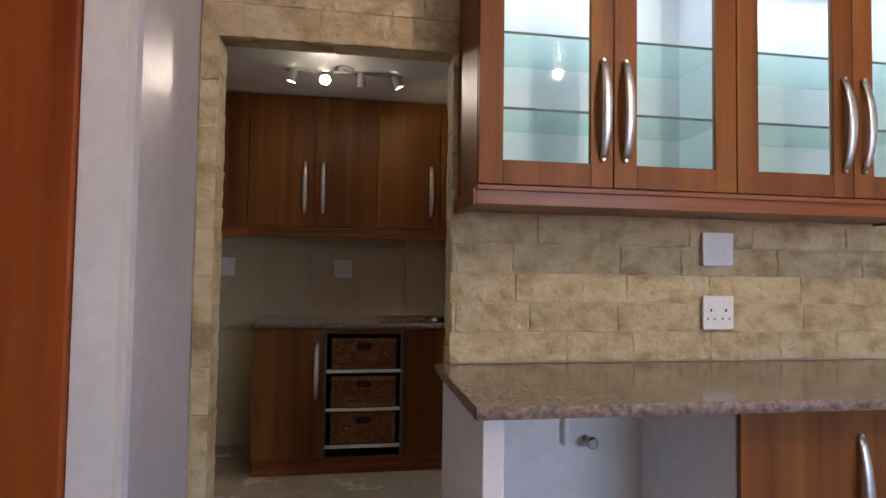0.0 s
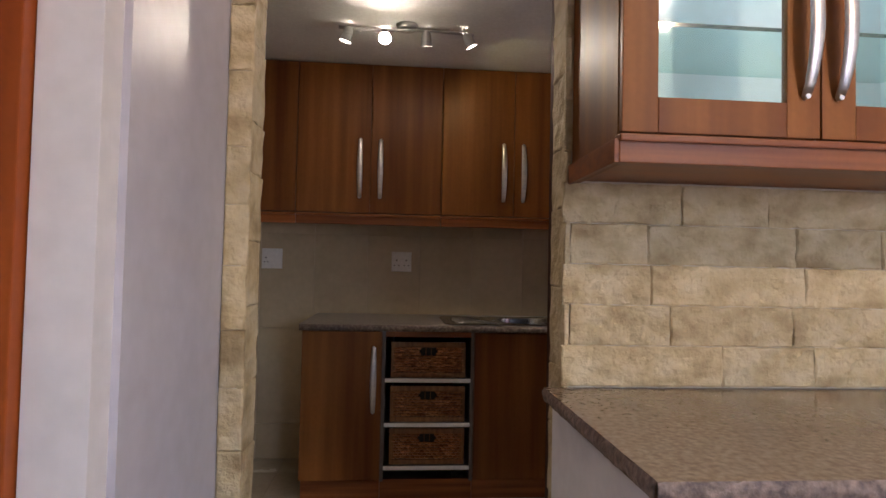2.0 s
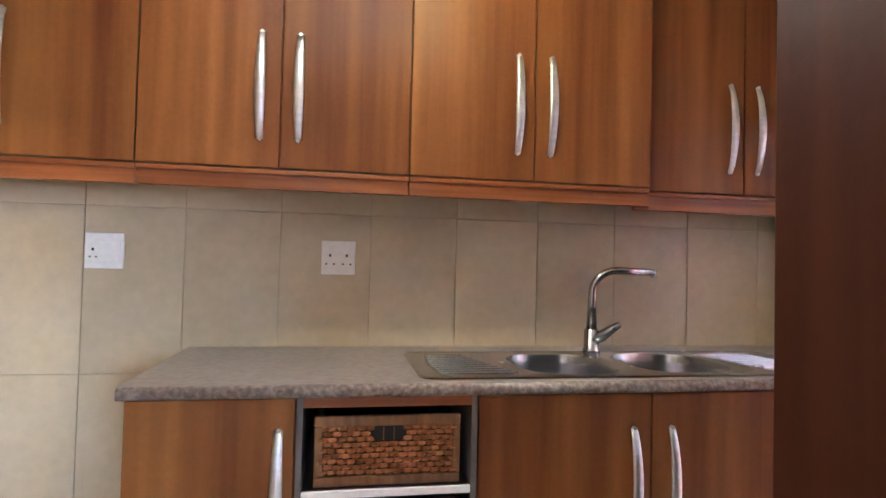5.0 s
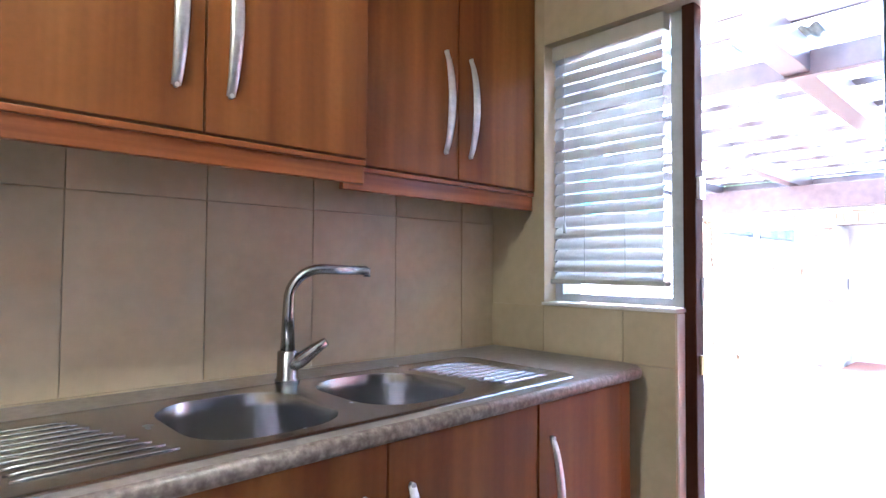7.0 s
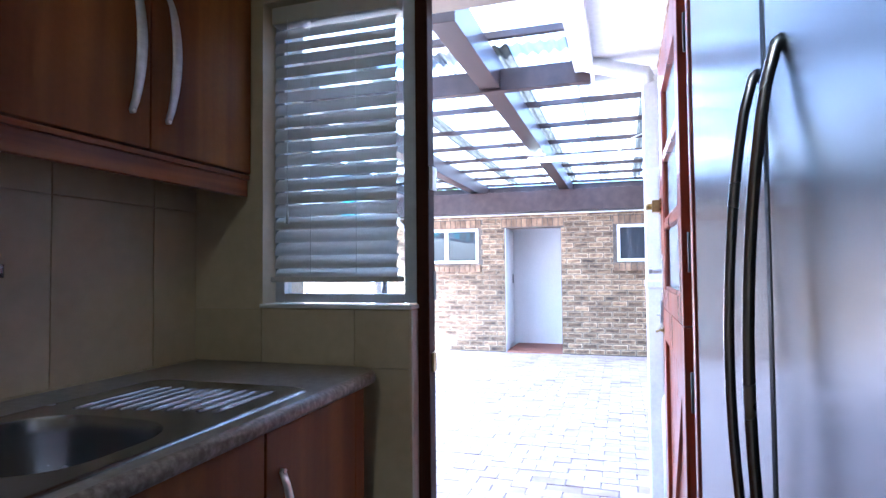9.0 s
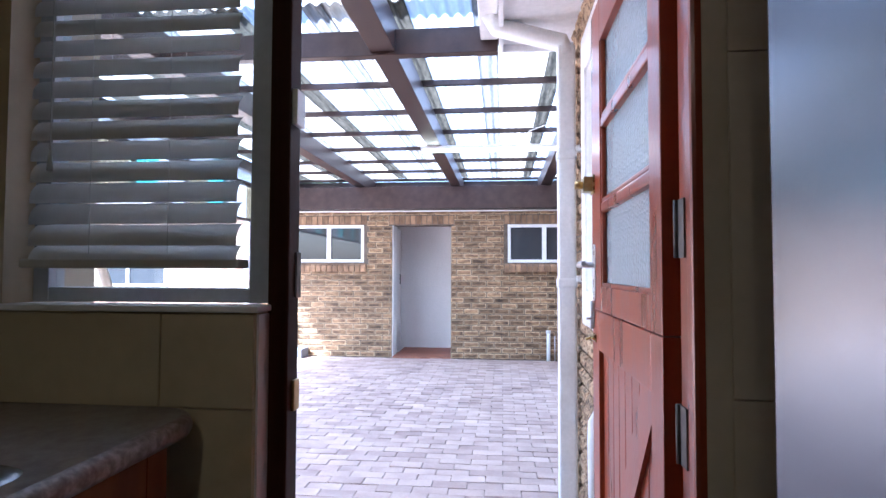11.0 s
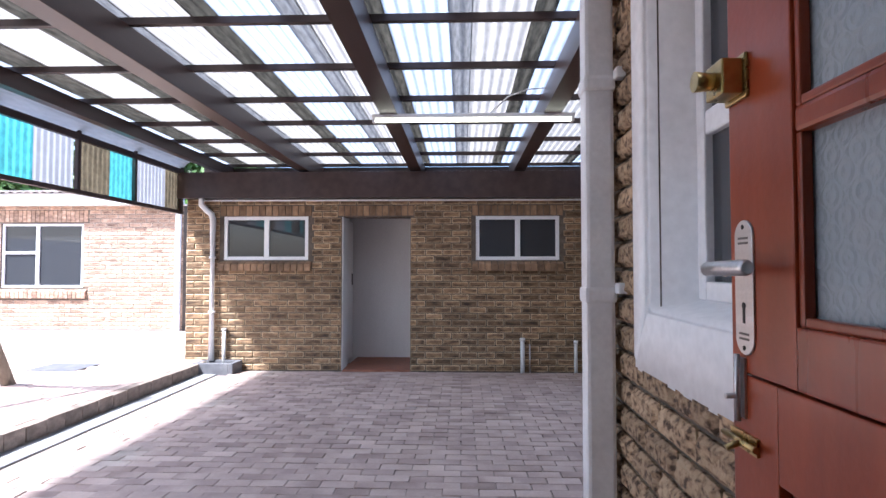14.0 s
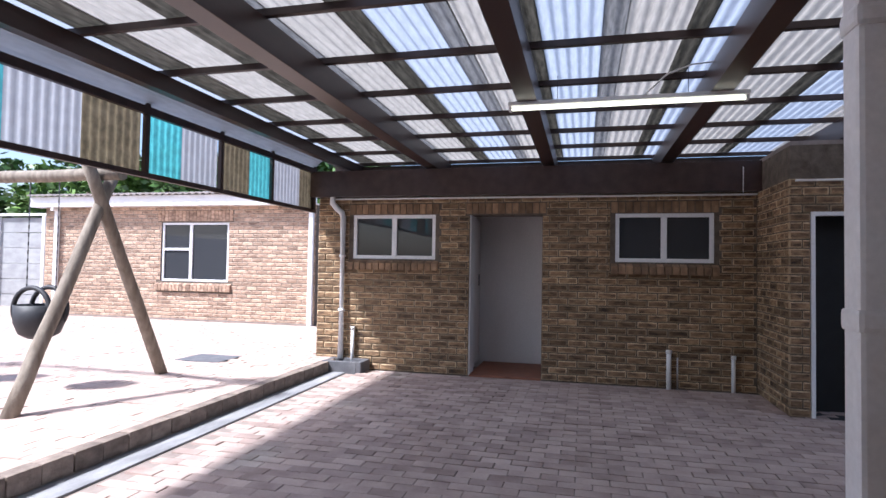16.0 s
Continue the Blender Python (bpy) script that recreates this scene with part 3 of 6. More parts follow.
for k in range(6):
    f = bm.faces.new([bm.verts[i] for i in (2 * k, 2 * k + 1, 2 * k + 3, 2 * k + 2)])
    f.smooth = True
bmesh.ops.solidify(bm, geom=bm.faces[:], thickness=0.003)
bm.transform(Matrix.Rotation(-tilt, 4, "Y"))
slat = mesh_of("slat", bm, SLAT)
for i in range(20):
    piece("slat", slat, blind, pose(1.786, 3.745, 1.975 - i * 0.0418, 0, random.uniform(-0.2, 0.2), 0))
part("bottom_rail", boxes((1.763, 1.81, 3.52, 3.97, 1.157, 1.175), bev=0.004), SLAT, blind)
for cy in (3.66, 3.82):
    for dx in (-0.026, 0.026):
        part("ladder_cord", boxes((1.7857 + dx, 1.7863 + dx, cy - 0.0005, cy + 0.0005, 1.185, 2.01)), CORD, blind)
part("pull_cord", boxes((1.749, 1.751, 3.897, 3.899, 1.38, 2.01)), CORD, blind)
tas = bmesh.new()
sweep(tas, [(1.75, 3.898, 1.345), (1.75, 3.898, 1.385)], [0.006, 0.003], 8)
part("tassel", tas, CORD, blind)


# ---- cabinets ----


def bow_handle(x, y, z0, z1, out, parent):
    """A bowed flat bar standing off a door that faces -y."""
    pts = []
    for k in range(13):
        s = k / 12
        pts.append((x, y - 0.004 - out * math.sin(math.pi * s) ** 0.7, z0 + (z1 - z0) * s))
    bm = bmesh.new()
    sweep(bm, pts, [0.0105 + 0.0055 * math.sin(math.pi * k / 12) for k in range(13)], 12, flat=(1.0, 0.42), up=(0, 1, 0))
    for p in (pts[0], pts[-1]):
        sweep(bm, [(x, y + 0.002, p[2]), (x, y - 0.012, p[2])], 0.0055, 8)
    return part("handle", bm, STEEL, parent, "brushed steel bow handle")


def slab_door(x0, x1, y, z0, z1, parent, handle_x=None, hz=None, out=0.03):
    d = part("door", boxes((x0 + 0.0025, x1 - 0.0025, y, y + 0.018, z0, z1), bev=0.0025), WOOD, parent)
    if handle_x is not None:
        bow_handle(handle_x, y, hz[0], hz[1], out, d)
    return d


def wall_unit(xs, y, z0, z1, pelmet_z, label, group, back, handles=True):
    th = thing("wall_cabinet", ((xs[0] + xs[-1]) / 2, (y + back) / 2, z0), label, "cabinet", group)
    part("body", boxes((xs[0] + 0.001, xs[-1] - 0.001, y + 0.02, back, z0 + 0.004, z1)), WOOD, th)
    for i in range(len(xs) - 1):
        hx = xs[i + 1] - 0.062 if i % 2 == 0 else xs[i] + 0.055
        slab_door(xs[i], xs[i + 1], y, z0, z1 - 0.004, th, hx if handles else None, (1.593, 1.931))
    pel = boxes((xs[0] + 0.001, xs[-1] - 0.001, y + 0.012, y + 0.032, pelmet_z, z0 - 0.004), bev=0.003)
    box(pel, xs[0] + 0.001, xs[-1] - 0.001, y + 0.004, y + 0.03, z0 - 0.02, z0 - 0.005, bev=0.003)
    part("pelmet", pel, WOODH, th)
    return th


wall_unit([-1.66, -1.24, -0.818], 3.92, 1.505, CZ - 0.006, 1.438, "reddish veneer wall cabinet with two closed doors and steel bow handles", "scullery wall cabinets", YB)
wall_unit([-0.818, -0.396, 0.0155], 3.92, 1.505, CZ - 0.006, 1.438, "reddish veneer wall cabinet with two closed doors and steel bow handles", "scullery wall cabinets", YB)
wall_unit([0.0155, 0.441, 0.873], 3.92, 1.505, CZ - 0.006, 1.438, "reddish veneer wall cabinet with two closed doors and steel bow handles", "scullery wall cabinets", YB)
wall_unit([0.8745, 1.326, 1.744], 4.03, 1.511, CZ - 0.006, 1.437, "shallower reddish veneer wall cabinet beside the window wall", "scullery wall cabinets", YB)

# base units
YF = 3.585
u1 = thing("base_cabinet", (-0.5, 3.9, 0), "reddish veneer base cabinet with one closed door", "cabinet", "scullery base cabinets")
part("body", boxes((-0.709, -0.299, YF + 0.02, YB, 0.1, 0.866)), WOOD, u1)
slab_door(-0.709, -0.299, YF, 0.105, 0.862, u1, -0.34, (0.45, 0.785))
part("plinth", boxes((-0.70, -0.299, YF + 0.03, YF + 0.046, 0.0, 0.1)), WOODH, u1)
u2 = thing("basket_cabinet", (-0.05, 3.9, 0), "open cabinet with three slide-out wicker baskets", "cabinet", "scullery base cabinets")
part("side_panel", boxes((-0.297, -0.281, YF, YB, 0.1, 0.866), bev=0.001), GREYPANEL, u2)
part("side_panel", boxes((0.163, 0.179, YF, YB, 0.1, 0.866), bev=0.001), GREYPANEL, u2)
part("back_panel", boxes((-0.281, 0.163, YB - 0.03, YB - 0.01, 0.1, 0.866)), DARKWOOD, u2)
part("top_rail", boxes((-0.281, 0.163, YF, YF + 0.02, 0.838, 0.866)), WOODH, u2)
part("plinth", boxes((-0.297, 0.179, YF + 0.03, YF + 0.046, 0.0, 0.1)), WOODH, u2)
for sz in (0.612, 0.384, 0.165):
    sh = boxes((-0.281, 0.163, YF + 0.012, YB - 0.03, sz - 0.008, sz + 0.004))
    part("shelf", sh, GREYPANEL, u2)
    part("shelf_edge", boxes((-0.281, 0.163, YF + 0.001, YF + 0.011, sz - 0.009, sz + 0.011), bev=0.002), PLASTIC, u2, "white shelf edge")
u3 = thing("sink_cabinet", (0.68, 3.9, 0), "reddish veneer sink cabinet with two closed doors", "cabinet", "scullery base cabinets")
part("body", boxes((0.181, 1.182, YF + 0.02, YF + 0.04, 0.1, 0.866), (0.181, 0.197, YF + 0.04, YB, 0.1, 0.70), (1.166, 1.182, YF + 0.04, YB, 0.1, 0.70), (0.197, 1.166, YF + 0.04, YB, 0.1, 0.116)), WOOD, u3)
slab_door(0.181, 0.692, YF, 0.105, 0.862, u3, 0.635, (0.43, 0.765))
slab_door(0.692, 1.182, YF, 0.105, 0.862, u3, 0.752, (0.43, 0.765))
part("plinth", boxes((0.181, 1.182, YF + 0.03, YF + 0.046, 0.0, 0.1)), WOODH, u3)
u4 = thing("base_cabinet", (1.45, 3.9, 0), "narrow reddish veneer base cabinet against the window wall", "cabinet", "scullery base cabinets")
part("body", boxes((1.184, 1.655, YF + 0.02, YB, 0.1, 0.70), (1.639, 1.655, YF + 0.02, YB, 0.70, 0.866)), WOOD, u4)
slab_door(1.184, 1.60, YF, 0.105, 0.862, u4, 1.238, (0.43, 0.765))
part("filler", boxes((1.602, 1.655, YF + 0.002, YF + 0.02, 0.1, 0.862), bev=0.001), WOOD, u4)
part("plinth", boxes((1.184, 1.655, YF + 0.03, YF + 0.046, 0.0, 0.1)), WOODH, u4)

# wicker baskets


def basket(z, x0=-0.252, x1=0.138, h=0.185):
    th = thing("wicker_basket", ((x0 + x1) / 2, 3.8, z), "brown wicker basket with a slotted grip, slid into an open cabinet", "basket", "wicker baskets")
    yf = YF + 0.028
    # black sheets paint the shade seen between the strands
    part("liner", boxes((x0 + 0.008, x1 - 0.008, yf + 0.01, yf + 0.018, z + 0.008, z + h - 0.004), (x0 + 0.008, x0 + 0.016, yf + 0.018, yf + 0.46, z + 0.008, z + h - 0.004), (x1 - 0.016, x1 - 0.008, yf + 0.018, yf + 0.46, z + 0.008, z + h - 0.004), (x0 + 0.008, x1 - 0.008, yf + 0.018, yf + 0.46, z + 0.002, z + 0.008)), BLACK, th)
    verts, faces = [], []

    def strand(cx, cz, w, hh, y, d):
        b = len(verts)
        for sx, sz, sy in ((-1, -0.6, 0), (-1, 0.6, 0), (-0.35, 1, 1), (0.35, 1, 1), (1, 0.6, 0), (1, -0.6, 0), (0.35, -1, 1), (-0.35, -1, 1)):
            verts.append((cx + sx * w, y - (0.3 if sy else 0) * d, cz + sz * hh))
        for sx in (-0.4, 0.4):
            verts.append((cx + sx * w, y - d, cz))
        for f in ((0, 7, 8), (1, 0, 8), (2, 1, 8), (2, 8, 9, 3), (3, 9, 4), (4, 9, 5), (5, 9, 6), (6, 9, 8, 7)):
            faces.append(tuple(b + i for i in f))

    rows, cols = 9, 14
    rh, cw = (h - 0.055) / rows, (x1 - x0 - 0.04) / cols
    for r in range(rows):
        for c in range(cols + 1):
            cx = x0 + 0.02 + (c + (0.5 if r % 2 else 0)) * cw
            cz = z + 0.027 + (r + 0.5) * rh + random.uniform(-0.001, 0.001)
            if cx > x1 - 0.018 or (abs(cx - (x0 + x1) / 2) < 0.045 and r >= rows - 3):
                continue
            strand(cx, cz, cw * 0.6, rh * 0.5, yf + 0.007, 0.013 + random.uniform(0, 0.004))
    wv = new("weave", raw_mesh("weave", [Vector(v) - th.location for v in verts], faces, WICKER))
    wv.parent = th
    tagged(wv, kind="stuff")
    rim = boxes((x0, x1, yf - 0.006, yf + 0.01, z + h - 0.028, z + h), (x0, x1, yf - 0.004, yf + 0.01, z, z + 0.026), (x0, x0 + 0.022, yf - 0.004, yf + 0.01, z + 0.026, z + h - 0.028), (x1 - 0.022, x1, yf - 0.004, yf + 0.01, z + 0.026, z + h - 0.028), bev=0.004)
    part("rim", rim, RIM, th)
    cxm = (x0 + x1) / 2
    # black box fills the grip opening as painted shade
    part("grip_slot", boxes((cxm - 0.043, cxm + 0.043, yf + 0.001, yf + 0.008, z + h - 0.066, z + h - 0.031)), BLACK, th, "grip slot with its shade painted black")
    for k in (-0.014, 0.014):
        part("grip_bar", boxes((cxm + k - 0.0015, cxm + k + 0.0015, yf - 0.002, yf + 0.002, z + h - 0.066, z + h - 0.031)), RIM, th)
    return th


for bz in (0.624, 0.396, 0.177):
    basket(bz)

# worktop with an opening for the sink
SX0, SX1, SY0, SY1 = 0.026, 1.42, 3.61, 4.09
wt = thing("worktop", (0.5, 3.9, 0.868), "grey-brown stone-patterned laminate worktop with a rounded front", "worktop")
part("top", boxes((-0.72, SX0 + 0.02, YF - 0.005, YB, 0.868, 0.9), (SX1 - 0.02, 1.66, YF - 0.005, YB, 0.868, 0.9), (1.66, XW, YF + 0.085, YB, 0.868, 0.9), (SX0 + 0.02, SX1 - 0.02, YF - 0.005, SY0 + 0.015, 0.868, 0.9), (SX0 + 0.02, SX1 - 0.02, SY1 - 0.015, YB, 0.868, 0.9), weld=True), LAMINATE, wt)
eb = bmesh.new()
prof = [(0.0, 0.9), (-0.008, 0.8985), (-0.015, 0.894), (-0.018, 0.886), (-0.018, 0.876), (-0.014, 0.868), (0.0, 0.866)]
stops = [(-0.72, YF - 0.005, 0.0, 1.0)] + [(1.66 + 0.09 * math.sin(radians(a)), YF + 0.085 - 0.09 * math.cos(radians(a)), math.sin(radians(a)), math.cos(radians(a))) for a in range(0, 91, 10)]
bands_ = [[eb.verts.new((x - a * nx, y + a * ny, b)) for a, b in prof] for x, y, nx, ny in stops]
for pa, pb in zip(bands_, bands_[1:]):
    for i in range(len(prof) - 1):
        eb.faces.new((pa[i], pa[i + 1], pb[i + 1], pb[i])).smooth = True
eb.faces.new(bands_[0])
eb.faces.new(bands_[-1][::-1])
part("front_edge", eb, LAMEDGE, wt, "rounded speckled front edge")
cb = bmesh.new()
fan = [(1.66, YF + 0.085)] + [(x, y) for x, y, nx, ny in stops[1:]]
lo, hi = [cb.verts.new((x, y, 0.868)) for x, y in fan], [cb.verts.new((x, y, 0.9)) for x, y in fan]
cb.faces.new(hi)
cb.faces.new(lo[::-1])
for i in range(len(fan)):
    cb.faces.new((lo[i], lo[(i + 1) % len(fan)], hi[(i + 1) % len(fan)], hi[i]))
part("rounded_corner", cb, LAMINATE, wt)
part("sealant", boxes((-0.72, XW, YB - 0.008, YB - 0.001, 0.9, 0.905)), GROUT, wt, "pale sealant line")

# sink
sink = thing("double_sink", (0.72, 3.85, 0.9), "stainless double bowl sink with ribbed drainers, set in a worktop", "sink")


def outline(x0, x1, y0, y1, r, n=6):
    pts = []
    for cx, cy, a0 in ((x1 - r, y1 - r, 0), (x0 + r, y1 - r, 90), (x0 + r, y0 + r, 180), (x1 - r, y0 + r, 270)):
        for k in range(n + 1):
            a = radians(a0 + 90 * k / n)
            pts.append((cx + r * math.cos(a), cy + r * math.sin(a)))
    return pts


B1, B2 = outline(0.355, 0.675, 3.655, 4.03, 0.12), outline(0.74, 1.065, 3.665, 4.035, 0.12)
bm = bmesh.new()
lo = [bm.verts.new((x, y, 0.901)) for x, y in outline(SX0, SX1, SY0, SY1, 0.05)]
hi = [bm.verts.new((x, y, 0.9055)) for x, y in outline(SX0 + 0.008, SX1 - 0.008, SY0 + 0.008, SY1 - 0.008, 0.045)]
inn = [bm.verts.new((x, y, 0.9035)) for x, y in outline(SX0 + 0.02, SX1 - 0.02, SY0 + 0.02, SY1 - 0.02, 0.035)]
for a, b in ((lo, hi), (hi, inn)):
    for k in range(len(a)):
        bm.faces.new((a[k], a[(k + 1) % len(a)], b[(k + 1) % len(b)], b[k])).smooth = True
rims = []
for bw in (B1, B2):
    rims.append([bm.verts.new((x, y, 0.9035)) for x, y in bw])
edges = []
for loop in (inn, *rims):
    for k in range(len(loop)):
        e = bm.edges.get((loop[k], loop[(k + 1) % len(loop)])) or bm.edges.new((loop[k], loop[(k + 1) % len(loop)]))
        edges.append(e)
bmesh.ops.triangle_fill(bm, edges=edges, use_beauty=True)
part("deck", bm, SINK, sink)
for bw in (B1, B2):
    bm = bmesh.new()
    cx, cy = sum(p[0] for p in bw) / len(bw), sum(p[1] for p in bw) / len(bw)
    rings = []
    for s, z in ((1.0, 0.9035), (0.985, 0.897), (0.965, 0.87), (0.94, 0.79), (0.90, 0.768), (0.80, 0.757), (0.12, 0.752)):
        rings.append([bm.verts.new((cx + (x - cx) * s, cy + (y - cy) * s, z)) for x, y in bw])
    for a, b in zip(rings, rings[1:]):
        for k in range(len(a)):
            bm.faces.new((a[k], a[(k + 1) % len(a)], b[(k + 1) % len(b)], b[k])).smooth = True
    bm.faces.new(rings[-1])
    bowl = part("bowl", bm, SINK, sink)
    wb = bmesh.new()
    sweep(wb, [(cx, cy, 0.752), (cx, cy, 0.757)], [0.04, 0.034], 18)
    part("waste", wb, CHROME, bowl)
for side in (0, 1):
    for k in range(10):
        y = 3.69 + k * 0.035
        if side == 0:
            x0, x1 = 0.075 + 0.004 * abs(k - 4.5), 0.325 - 0.012 * k
        else:
            x0, x1 = 1.10 + 0.010 * (9 - k) * 0.6, 1.36 - 0.003 * k
        rb = bmesh.new()
        sweep(rb, [(x0, y, 0.9025), (x0 + 0.02, y, 0.9042), (x1 - 0.02, y, 0.9042), (x1, y, 0.9025)], 0.006, 8, flat=(1.0, 0.6))
        part("drainer_rib", rb, SINK, sink)
tap = thing("mixer_tap", (0.735, 4.085, 0.903), "chrome swan neck mixer tap behind a double sink", "tap")
bm = bmesh.new()
sweep(bm, [(0.735, 4.085, 0.9035), (0.735, 4.085, 0.912), (0.735, 4.085, 0.916), (0.735, 4.085, 0.985), (0.735, 4.085, 0.99)], [0.033, 0.032, 0.028, 0.027, 0.019], 18)
part("body", bm, CHROME, tap)
bm = bmesh.new()
neck = [(0.735, 4.085, 0.985), (0.735, 4.085, 1.09)]
d = Vector((0.953 - 0.735, 4.02 - 4.085, 0)).normalized()
for k in range(1, 9):
    a = radians(90 * k / 8)
    q = Vector((0.735, 4.085, 1.12)) + d * 0.09 * (1 - math.cos(a)) + Vector((0, 0, 0.088 * math.sin(a)))
    neck.append(tuple(q))
q = Vector((0.735, 4.085, 1.208)) + d * 0.222
neck += [tuple(q + Vector((0, 0, -0.004)))]
sweep(bm, neck, [0.02, 0.0155] + [0.0145] * 8 + [0.013], 14, up=(0.286, 0.958, 0))
part("spout", bm, CHROME, tap)
bm = bmesh.new()
sweep(bm, [q + Vector((0, 0, 0.004)), q + Vector((0, 0, -0.022))], 0.011, 12)
part("aerator", bm, CHROME, tap)
bm = bmesh.new()
sweep(bm, [(0.735, 4.085, 0.945), (0.765, 4.06, 0.965), (0.79, 4.04, 0.99), (0.815, 4.02, 1.012)], [0.026, 0.025, 0.02, 0.014], 14, flat=(1, 0.85))
part("lever", bm, CHROME, tap)


def socket_plate(x, z, y, label, kind, w=0.125):
    th = thing("socket_outlet" if kind else "blank_plate", (x, y, z), label, "socket" if kind else "wall plate", "wall plates")
    part("plate", boxes((x, x + w, y - 0.011, y, z, z + w), bev=0.003), PLASTIC, th)
    if kind == 2:
        for dx in (0.032, 0.093):
            part("pin_hole", boxes((x + dx - 0.004, x + dx + 0.004, y - 0.0116, y - 0.0112, z + 0.066, z + 0.076)), BLACK, th)
            for k in (-0.014, 0.014):
                part("pin_hole", boxes((x + dx + k - 0.0035, x + dx + k + 0.0035, y - 0.0116, y - 0.0112, z + 0.036, z + 0.042)), BLACK, th)
        for dx in (0.032, 0.093):
            part("switch", boxes((x + dx - 0.009, x + dx + 0.009, y - 0.0135, y - 0.011, z + 0.092, z + 0.104), bev=0.001), PLASTIC, th)
    if kind == 1:
        part("rocker", boxes((x + 0.05, x + 0.115, y - 0.0145, y - 0.011, z + 0.028, z + 0.098), bev=0.001), PLASTIC, th)
        part("pin_hole", boxes((x + 0.022, x + 0.03, y - 0.0116, y - 0.0112, z + 0.062, z + 0.072)), BLACK, th)
        for k in (0.014, 0.034):
            part("pin_hole", boxes((x + k, x + k + 0.006, y - 0.0116, y - 0.0112, z + 0.038, z + 0.044)), BLACK, th)
    return th


socket_plate(-0.268, 1.168, YB, "white double socket outlet on beige tiles", 2)
socket_plate(-1.072, 1.172, YB, "white switched socket outlet on beige tiles", 1)

# spotlight bar
bar = thing("spotlight_bar", (-0.21, 3.38, CZ), "chrome ceiling bar with four lit swivel spotlights", "light")
bm = bmesh.new()
sweep(bm, [(-0.21, 3.38, CZ - 0.001), (-0.21, 3.38, CZ - 0.022)], [0.055, 0.045], 20)
part("rose", bm, STEEL, bar)
bm = bmesh.new()
sweep(bm, [(-0.54 + 0.0825 * k, 3.38 + 0.012 * math.sin(k * 0.9), CZ - 0.026) for k in range(9)], 0.008, 10)
part("rail", bm, STEEL, bar)
for hx, dirv, lit in ((-0.494, (-0.25, 0.1, -0.9), 1), (-0.318, (0.05, -0.55, -0.6), 2), (-0.115, (0.05, 0.3, -0.95), 1), (0.087, (0.45, 0.1, -0.85), 1)):
    dv = Vector(dirv).normalized()
    p = Vector((hx, 3.38, CZ - 0.024))
    c = p + Vector((0, 0, -0.022)) + dv * 0.005
    bm = bmesh.new()
    sweep(bm, [p, p + Vector((0, 0, -0.035))], 0.004, 8)
    sweep(bm, [c - dv * 0.03, c - dv * 0.015, c + dv * 0.035, c + dv * 0.045], [0.012, 0.022, 0.027, 0.03], 16, caps=False)
    hd = part("spot_head", bm, STEEL, bar)
    bm = bmesh.new()
    sweep(bm, [c + dv * 0.036, c + dv * 0.04], [0.026, 0.024], 16)
    part("bulb", bm, (BULBDIM, BULB)[lit - 1], hd, ("dimly lit bulb", "brightly lit bulb")[lit - 1])

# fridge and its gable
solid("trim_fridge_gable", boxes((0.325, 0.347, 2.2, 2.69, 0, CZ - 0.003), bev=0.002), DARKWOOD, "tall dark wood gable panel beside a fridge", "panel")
fr = thing("refrigerator", (0.84, 2.45, 0), "brushed stainless side by side fridge with dark bowed handles", "refrigerator")
FY = 2.735
CASING = mat("dark_fridge_casing", [(0.016, 0.017, 0.024), (0.026, 0.028, 0.036)], 0.5, bump=0.02)
HANDLE = mat("dark_handle_steel", [(0.36, 0.36, 0.38), (0.46, 0.46, 0.48)], 0.25, 1.0, bump=0.0)
part("body", boxes((0.39, 1.40, 2.205, FY - 0.05, 0.02, 1.78), bev=0.004), CASING, fr, "dark painted casing")
for x0, x1, hx in ((0.392, 0.803, 0.738), (0.81, 1.40, 0.836)):
    d = part("door", boxes((x0, x1, FY - 0.045, FY, 0.06, 1.785), bev=0.008), FRIDGE, fr)
    pts = [(hx, FY - 0.002, 1.402)]
    for k in range(17):
        q = k / 16
        pts.append((hx, FY + 0.004 + 0.030 * math.sin(math.pi * q) ** 0.7, 1.397 - 0.60 * q))
    pts.append((hx, FY - 0.002, 0.792))
    bm = bmesh.new()
    sweep(bm, pts, 0.0055, 12, up=(1, 0, 0))
    part("handle", bm, HANDLE, d, "dark steel bowed handle")

# ---- kitchen side ----
# display cabinet
dc = thing("display_cabinet", (1.08, 1.9, 1.42), "reddish wood wall cabinet with glass doors and lit white inside", "cabinet")
DX = [0.219, 0.65, 1.074, 1.505, 1.93]
DZ0, DZ1, DY = 1.487, 2.42, 1.74
part("side_panel", boxes((0.219, 0.237, DY + 0.02, YS, 1.428, DZ1)), WOOD, dc)
part("side_panel", boxes((1.912, 1.93, DY + 0.02, YS, 1.428, DZ1)), WOOD, dc)
part("lining", boxes((0.237, 1.912, YS - 0.012, YS - 0.002, DZ0, DZ1), (0.237, 1.912, DY + 0.022, YS - 0.012, DZ0 - 0.001, DZ0 + 0.014), (0.237, 1.912, DY + 0.022, YS - 0.012, DZ1 - 0.07, DZ1 - 0.05), (1.066, 1.082, DY + 0.022, YS - 0.012, DZ0 + 0.014, DZ1 - 0.07), (0.237, 0.241, DY + 0.022, YS - 0.012, DZ0 + 0.014, DZ1 - 0.07), (1.842, 1.846, DY + 0.022, YS - 0.012, DZ0 + 0.014, DZ1 - 0.07)), LINING, dc, "white lining")
